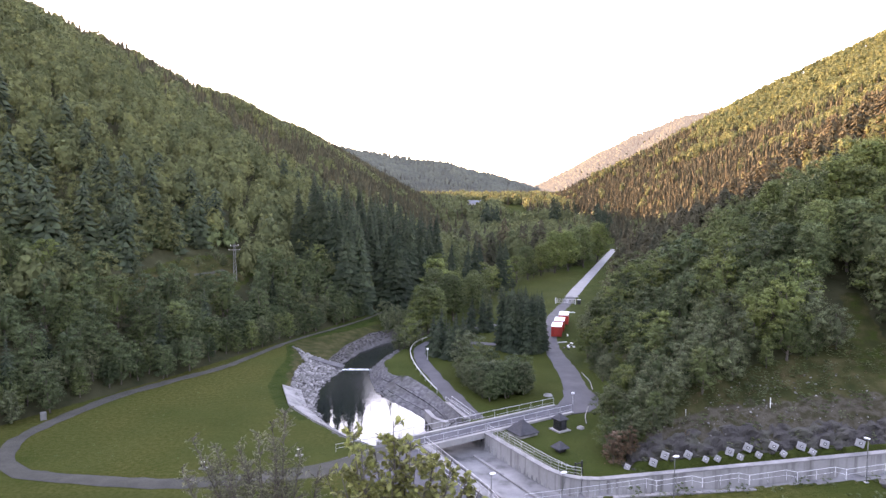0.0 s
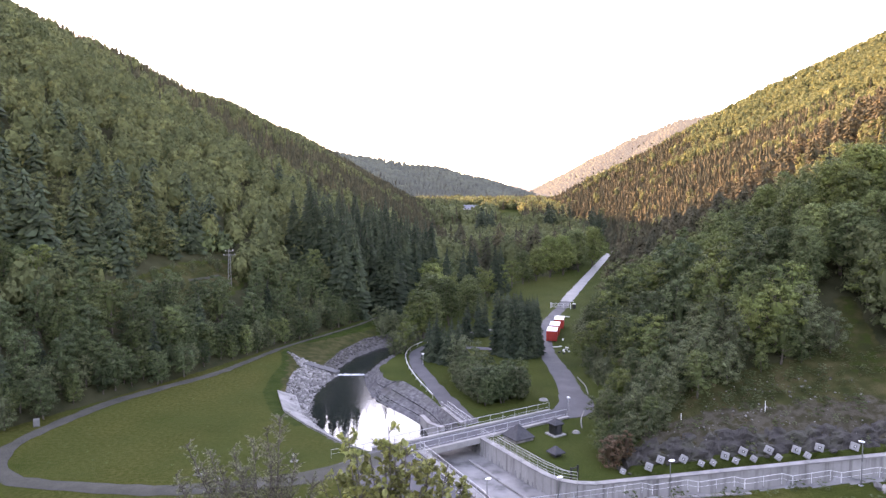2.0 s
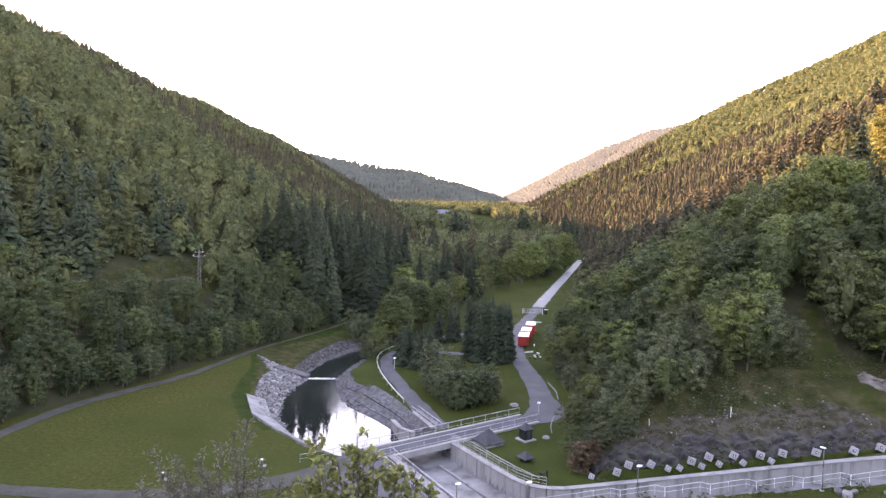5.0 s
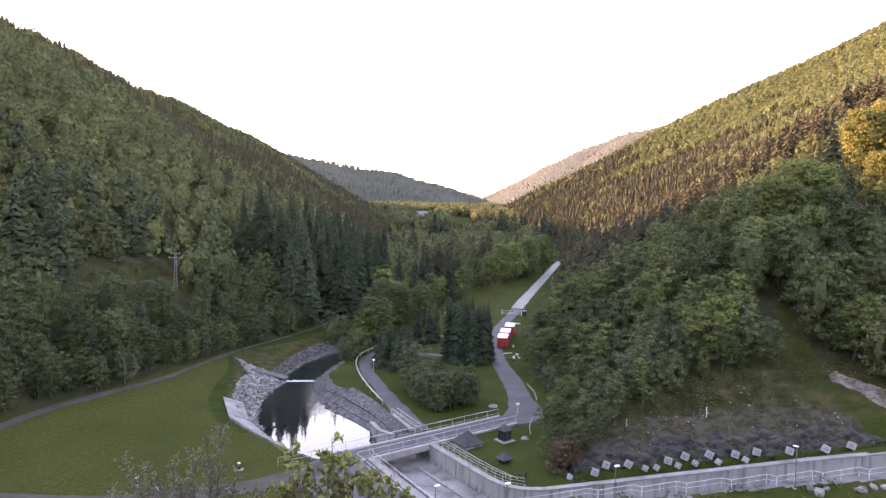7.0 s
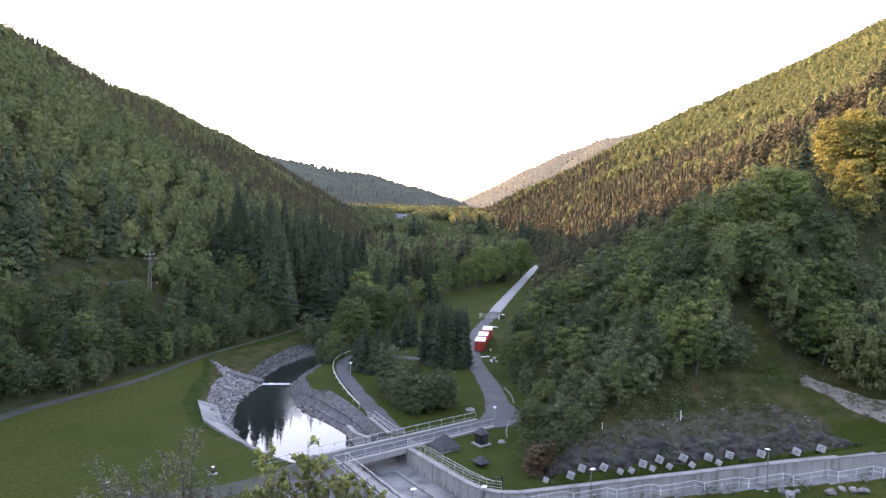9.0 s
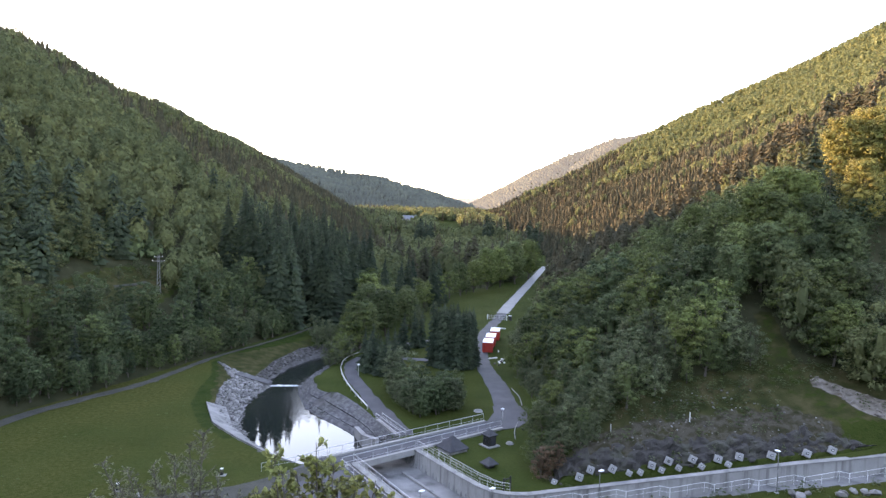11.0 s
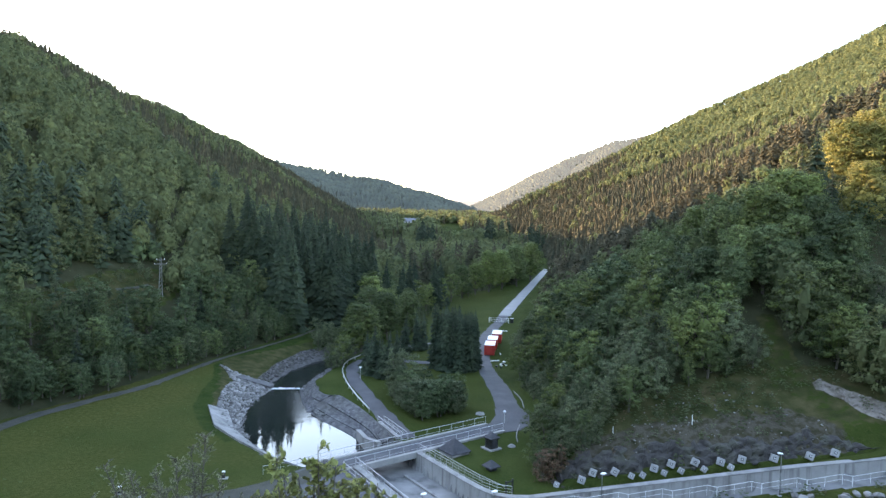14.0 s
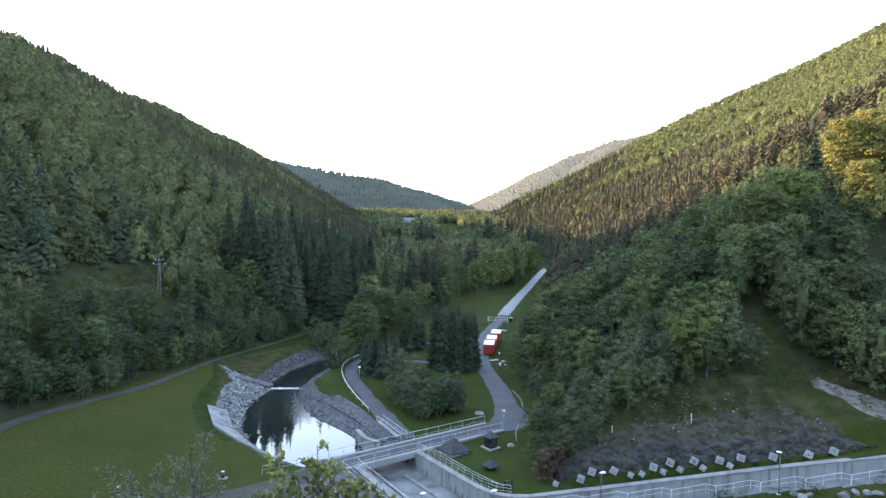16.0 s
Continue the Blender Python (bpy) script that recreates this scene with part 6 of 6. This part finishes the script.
# rock ribs and ledges along the foot of the cut
def rock_face():
    """The broken rock standing along the foot of the cut, its hollows and ribs set by cells and ridges."""
    us, vs = np.arange(20.0, 56.0, 0.22), np.linspace(0, 1, 17)
    v = []
    for u in us:
        base_y = float(np.interp(u, [20, 21, 45, 75], [71.1, 71, 67.6, 65]))
        reach = 2.0 + 0.9 * noise.noise((u * 0.23, 3.1, 0)) + 0.7 * noise.noise((u * 0.9, 7.7, 0))
        reach *= min(1.0, (56.2 - u) / 7)
        for w in vs:
            x, y = u, base_y + 0.55 + w * reach
            z = float(land(x, y))
            p = Vector((x * 0.55, y * 0.55, z * 0.8))
            d = noise.voronoi(p)[0]
            cell = min(1.0, (d[1] - d[0]) * 1.8)
            ridged = noise.ridged_multi_fractal(p * 1.6, 0.9, 2.1, 4, 1.0, 2.0) * 0.16
            win = math.sin(math.pi * min(1, 0.1 + 0.9 * w)) ** 0.6
            lift = (0.6 * cell + 1.3 * ridged + 0.3 * noise.noise(p * 2.7)) * win - 0.2
            v.append((x - 0.12 * lift, y - 0.75 * lift, z + 0.55 * lift))
    i = np.arange(len(us) * 17).reshape(-1, 17)
    f = np.stack([i[:-1, :-1], i[1:, :-1], i[1:, 1:], i[:-1, 1:]], -1).reshape(-1, 4)
    return tagged(link_mesh("rock_outcrop", v, f, M_rock), "dark jagged rock face at the foot of the cut", "rock", kind="structure")


rock_face()
foot = scatter(srng, [(20.5, 70.2), (33, 69.2), (45, 67.9), (55, 66.8), (54, 68.6), (45, 69.8), (33, 71.4), (22, 72.4)], 1.5)
stones("scree", "dark broken rock lying along the foot of the cut", M_rock, foot, 0.3, 0.8, 36, sink=0.1, flat=0.7)
stones("scree", "grey rocks tipped beside the spillway stair", M_stone, scatter(srng, [(40.5, 58.6), (48, 57), (48, 58.2), (41, 59.8)], 1.0), 0.6, 1.3, 41)
earth_spots = scatter(srng, EARTH, 0.7)
stones("scree", "pale clods of bare earth on the slope", M_dirt, earth_spots, 0.2, 0.7, 37)

# stone-pitched right bank: coursed blocks
blocks = thing("bank_paving", -4, 104, -2, "grey coursed stone pitching on the pool's steep bank", "stone bank")
blocks["kind"] = "structure"
rb_top = smooth_line([(2.4, 88.4), (0.8, 93.2), (-2.1, 101.3), (-5.9, 108.9), (-7.4, 108.8), (-9.4, 111.5), (-11, 119)], 0.6)
rb_low = smooth_line([(-0.9, 86.4), (-1.5, 91), (-3.6, 95.8), (-7.3, 101.2), (-10.3, 106.3), (-12.6, 113.8), (-13.4, 119)], 0.6)
n_ = len(rb_top)
rb_low = np.stack([np.interp(np.linspace(0, 1, n_), np.linspace(0, 1, len(rb_low)), rb_low[:, k]) for k in range(2)], 1)
prng = np.random.default_rng(4)
pv, pf = [], []
rows_ = 13
for i in range(n_ - 1):
    for r_ in range(rows_):
        def at(u, w):
            p = rb_top[i] * (1 - u) + rb_top[i + 1] * u
            q = rb_low[i] * (1 - u) + rb_low[i + 1] * u
            c = p * (1 - w) + q * w
            return np.array([c[0], c[1], (POOL_Z - 0.1) * w + 0.06])
        
        u0, u1 = prng.uniform(-0.03, 0.05), prng.uniform(0.95, 1.03)
        w0, w1 = (r_ + prng.uniform(-0.06, 0.06)) / rows_, (r_ + prng.uniform(0.92, 1.02)) / rows_
        up = np.array([-0.3, -0.3, 0.9]) * (prng.uniform(0.01, 0.09) + (0.22 if r_ in (4, 5) else 0.1 if r_ == 9 else 0))
        c = [at(u0, w0), at(u1, w0), at(u1, w1), at(u0, w1)]
        k = len(pv)
        pv += c + [q * 0.9 + sum(c) / 4 * 0.1 + up for q in c]
        pf += [(k + 4, k + 5, k + 6, k + 7)] + [(k + a, k + (a + 1) % 4, k + 4 + (a + 1) % 4, k + 4 + a) for a in range(4)]
link_mesh("stone_blocks", pv, np.array(pf), M_masonry, blocks).matrix_parent_inverse = blocks.matrix_world.inverted()

# concrete apron slab and wing walls of the pool
root = thing("apron_slab", -20, 97, -2, "pale concrete slab edging the pool's grassy bank", "slab")
root["kind"] = "structure"
outer = [(-25.6, 103.4), (-22.5, 94.2), (-17.9, 88.0), (-12.7, 82.0), (-9.4, 79.2)]
inner = [(-22.9, 104.6), (-20.2, 96.6), (-16.2, 90.6), (-11.9, 85.2), (-8.2, 81.4)]
for a, b, c, d in zip(outer[:-1], outer[1:], inner[1:], inner[:-1]):
    bm = bmesh.new()
    z = [float(land(*q)) + 0.25 for q in (a, b, c, d)]
    prism(bm, [a, b, c, d], [q - 0.6 for q in z], z)
    part("slab_panel", bm, M_conc_dark, root).matrix_parent_inverse = root.matrix_world.inverted()
wall("wall_pool_wing", [(-2.4, 94.0), (-1.2, 89.6), (0.6, 86.6)], [-0.9, -0.6, -0.2], -3.4, 0.5, "pale concrete wing wall at the pool")
wall("wall_pool_wing", [(0.6, 94.2), (2.2, 90), (3.2, 87.4)], [0.15, 0.15, 0.15], -2.0, 0.4, "pale concrete retaining wall below the lane")
wall("wall_pool_wing", [(-8.2, 79.6), (-4.6, 80.4)], [-0.2, -0.1], -3.4, 0.5, "pale concrete wing wall at the pool")
wall("wall_weir_wing", [(-25.4, 124.6), (-18.8, 121.6)], [-0.6, -1.7], -3.4, 1.2, "sloping stone weir wing on the bank", M_masonry)
for line in ([(3.8, 79.6), (10.8, 66.6)], [(1.4, 77.8), (8.0, 64.6)]):
    a, b = Vector((*line[0], CHUTE_Z + 0.08)), Vector((*line[1], CHUTE_Z + 0.08))
    root = thing("floor_kerb", *a, "low dark concrete step along the spillway floor", "kerb")
    bm = bmesh.new()
    d = b - a
    m = Matrix.Translation((a + b) / 2) @ Matrix.Rotation(math.atan2(d.y, d.x), 4, "Z")
    box(bm, 0, 0, 0, d.length, 0.35, 0.3, m, bevel=0.03)
    part("kerb_step", bm, M_conc_dark, root).matrix_parent_inverse = root.matrix_world.inverted()


# ------------------------------------------------------------- distant houses
def house(x, y, w, d, h, rh, turn, label, wallmat, roofmat):
    z = float(land(x, y, False))
    root = thing("house", x, y, z, label, "house", "houses in the far valley", turn)
    bm = bmesh.new()
    box(bm, 0, 0, h / 2 - 1, w, d, h + 2)
    o = part("wall", bm, wallmat, root)
    bm = bmesh.new()
    a = [bm.verts.new((sx * (w / 2 + 0.5), sy * (d / 2 + 0.6), h)) for sx, sy in ((-1, -1), (1, -1), (1, 1), (-1, 1))]
    r0, r1 = bm.verts.new((-w / 2 - 0.5, 0, h + rh)), bm.verts.new((w / 2 + 0.5, 0, h + rh))
    for fc in ((a[0], a[1], r1, r0), (a[2], a[3], r0, r1), (a[1], a[2], r1), (a[3], a[0], r0), (a[3], a[2], a[1], a[0])):
        bm.faces.new(fc)
    part("roof", bm, roofmat, root)
    for k in range(max(2, int(w / 3.5))):
        bm = bmesh.new()
        box(bm, -w / 2 + 1.6 + k * (w - 3.2) / max(1, int(w / 3.5) - 1), -d / 2 - 0.02, h * 0.55, 1.1, 0.08, 1.3)
        part("window", bm, M_black, o)


house(40, 812, 18, 9, 1.6, 4.2, 8, "long low house with a pale grey roof", M_wall, M_roof)
house(14, 770, 9, 8, 5, 3.5, 25, "white house with a grey roof among trees", M_wall, M_roof)
house(2, 760, 10, 8, 4.5, 3.5, -20, "white house half hidden by trees", M_wall, M_roof)
house(50, 1000, 14, 9, 6, 4, 12, "white house on the far slope", M_wall, M_roof)
house(123, 560, 10, 8, 4.5, 3.2, 20, "white house at the foot of the wood", M_wall, M_roof)


# ------------------------------------------------------------- shrubs in front of the camera
def leaf_mesh(name, length, width, mat):
    """A small pointed leaf folded along its rib."""
    st = [(0, 0), (0.25, 0.8), (0.55, 1.0), (0.82, 0.6), (1, 0)]
    v, f = [(0, 0, 0)], []
    for u, w in st[1:-1]:
        v += [(u * length, -w * width / 2, 0.12 * w * width), (u * length, 0, -0.02 * u * length), (u * length, w * width / 2, 0.12 * w * width)]
    v.append((length, 0, -0.12 * length))
    f = [(0, 1, 2), (0, 2, 3)]
    for k in range(2):
        a = 1 + 3 * k
        f += [(a, a + 3, a + 4), (a, a + 4, a + 1), (a + 1, a + 4, a + 5), (a + 1, a + 5, a + 2)]
    f += [(7, 10, 8), (8, 10, 9)]
    me = bpy.data.meshes.new(name)
    me.from_pydata(v, [], f)
    me.materials.append(mat)
    return me


def shrub(name, x, y, label, mat, wood_seed, stems, leaf_len, leaf_wid, per, singles, top):
    """Bent stems with twigs, and leaves set along them."""
    rng = np.random.default_rng(wood_seed)
    z = float(land(x, y))
    root = thing(name, x, y, z, label, "shrub")
    wood, leaves = [], []
    for sx, sy, sz in stems:
        tip = np.array([sx - x, sy - y, sz - z])
        base = np.array([tip[0] * 0.12, tip[1] * 0.12, -0.2])
        ctl = np.array([tip[0] * 0.55, tip[1] * 0.55, tip[2] * 0.5]) + rng.normal(0, 0.06, 3)
        ts = np.linspace(0, 1, 9)[:, None]
        path = base * (1 - ts) ** 2 + 2 * ctl * ts * (1 - ts) + tip * ts ** 2
        wood.append(tube(path, np.linspace(0.028, 0.004, 9), 6))
        for k in range(per):
            u = rng.uniform(0.3, 1.0) ** 0.8
            p = base * (1 - u) ** 2 + 2 * ctl * u * (1 - u) + tip * u ** 2
            a, l = rng.uniform(0, 2 * math.pi), rng.uniform(0.14, 0.58) * (1.25 - u)
            d = np.array([math.cos(a), math.sin(a), rng.uniform(0.3, 1.1)])
            d /= np.linalg.norm(d)
            e = p + d * l
            wood.append(tube([p, (p + e) / 2 + [0, 0, 0.02], e], [0.005, 0.004, 0.002], 4))
            for q in range(int(6 + l * 26)):
                w = rng.uniform(0.25, 1.0)
                leaves.append((p + d * l * w, d, rng.uniform(0.6, 1.2)))
    V, F = merge(wood)
    o = link_mesh("branch", V, F, M_bark, root, smooth=True)
    kinds = [leaf_mesh("leaf", leaf_len * s_, leaf_wid * s_, mat) for s_ in (0.85, 1.0, 1.15)]
    order = sorted(leaves, key=lambda q: -q[0][2])
    joined = []
    for i, (p, d, s_) in enumerate(order):
        dv = Vector(d + rng.normal(0, 0.75, 3)).normalized()
        m = Matrix.Translation(Vector(p)) @ dv.to_track_quat("X", "Z").to_matrix().to_4x4() @ Matrix.Rotation(rng.uniform(-0.9, 0.9), 4, "X") @ Matrix.Scale(s_, 4)
        me = kinds[i % 3]
        if i < singles:
            lf = new("leaf", me)
            lf.parent = root
            lf.matrix_local = m
        else:
            v = np.array([(m @ q.co)[:] for q in me.vertices])
            joined.append((v, np.array([t.vertices[:] for t in me.polygons])))
    if joined:
        V, F = merge(joined)
        lo_ = link_mesh("foliage", V, F, mat, root)
        lo_["kind"] = "stuff"
    return root


shrub("goat_willow_shrub", -0.45, 7.0, "yellow-green broad-leaved shrub reaching up in front of the view", M_shrub, 71,
      [(-0.54, 7.0, 27.58), (-0.48, 7.05, 27.42), (-0.98, 7.0, 27.5), (-0.88, 6.9, 27.3), (-0.35, 6.95, 27.35), (-0.1, 7.0, 27.18), (0.1, 7.1, 27.12), (-0.3, 7.2, 27.1),
       (-0.75, 7.1, 27.2), (-1.15, 7.0, 27.12), (-1.0, 7.2, 27.0), (0.05, 6.8, 26.95), (-0.55, 6.8, 27.05), (-0.2, 6.9, 26.9), (-1.3, 7.1, 26.95),
       (-0.65, 6.9, 26.9), (-0.9, 6.9, 27.1), (-0.4, 7.1, 27.2), (0.25, 7.0, 26.9), (0.4, 7.0, 26.8), (-0.1, 7.2, 27.0), (-0.6, 7.1, 27.3)],
      0.07, 0.05, 27, 300, 27.6)
shrub("grey_willow_shrub", -2.1, 8.2, "grey-green fine-leaved willow shrub on the dam slope", M_shrub_grey, 72,
      [(-2.0, 8.2, 27.3), (-2.35, 8.2, 27.0), (-2.2, 8.3, 27.1), (-2.6, 8.2, 26.9), (-2.9, 8.2, 26.85), (-3.2, 8.2, 26.95), (-1.8, 8.2, 26.8), (-2.45, 8.0, 26.75), (-2.75, 8.1, 26.7),
       (-3.05, 8.3, 26.65), (-2.1, 8.1, 26.75), (-1.6, 8.2, 26.5), (-2.3, 8.0, 26.6), (-2.65, 7.9, 26.55), (-3.3, 8.1, 26.6), (-1.95, 8.0, 26.5)],
      0.037, 0.014, 96, 150, 27.2)
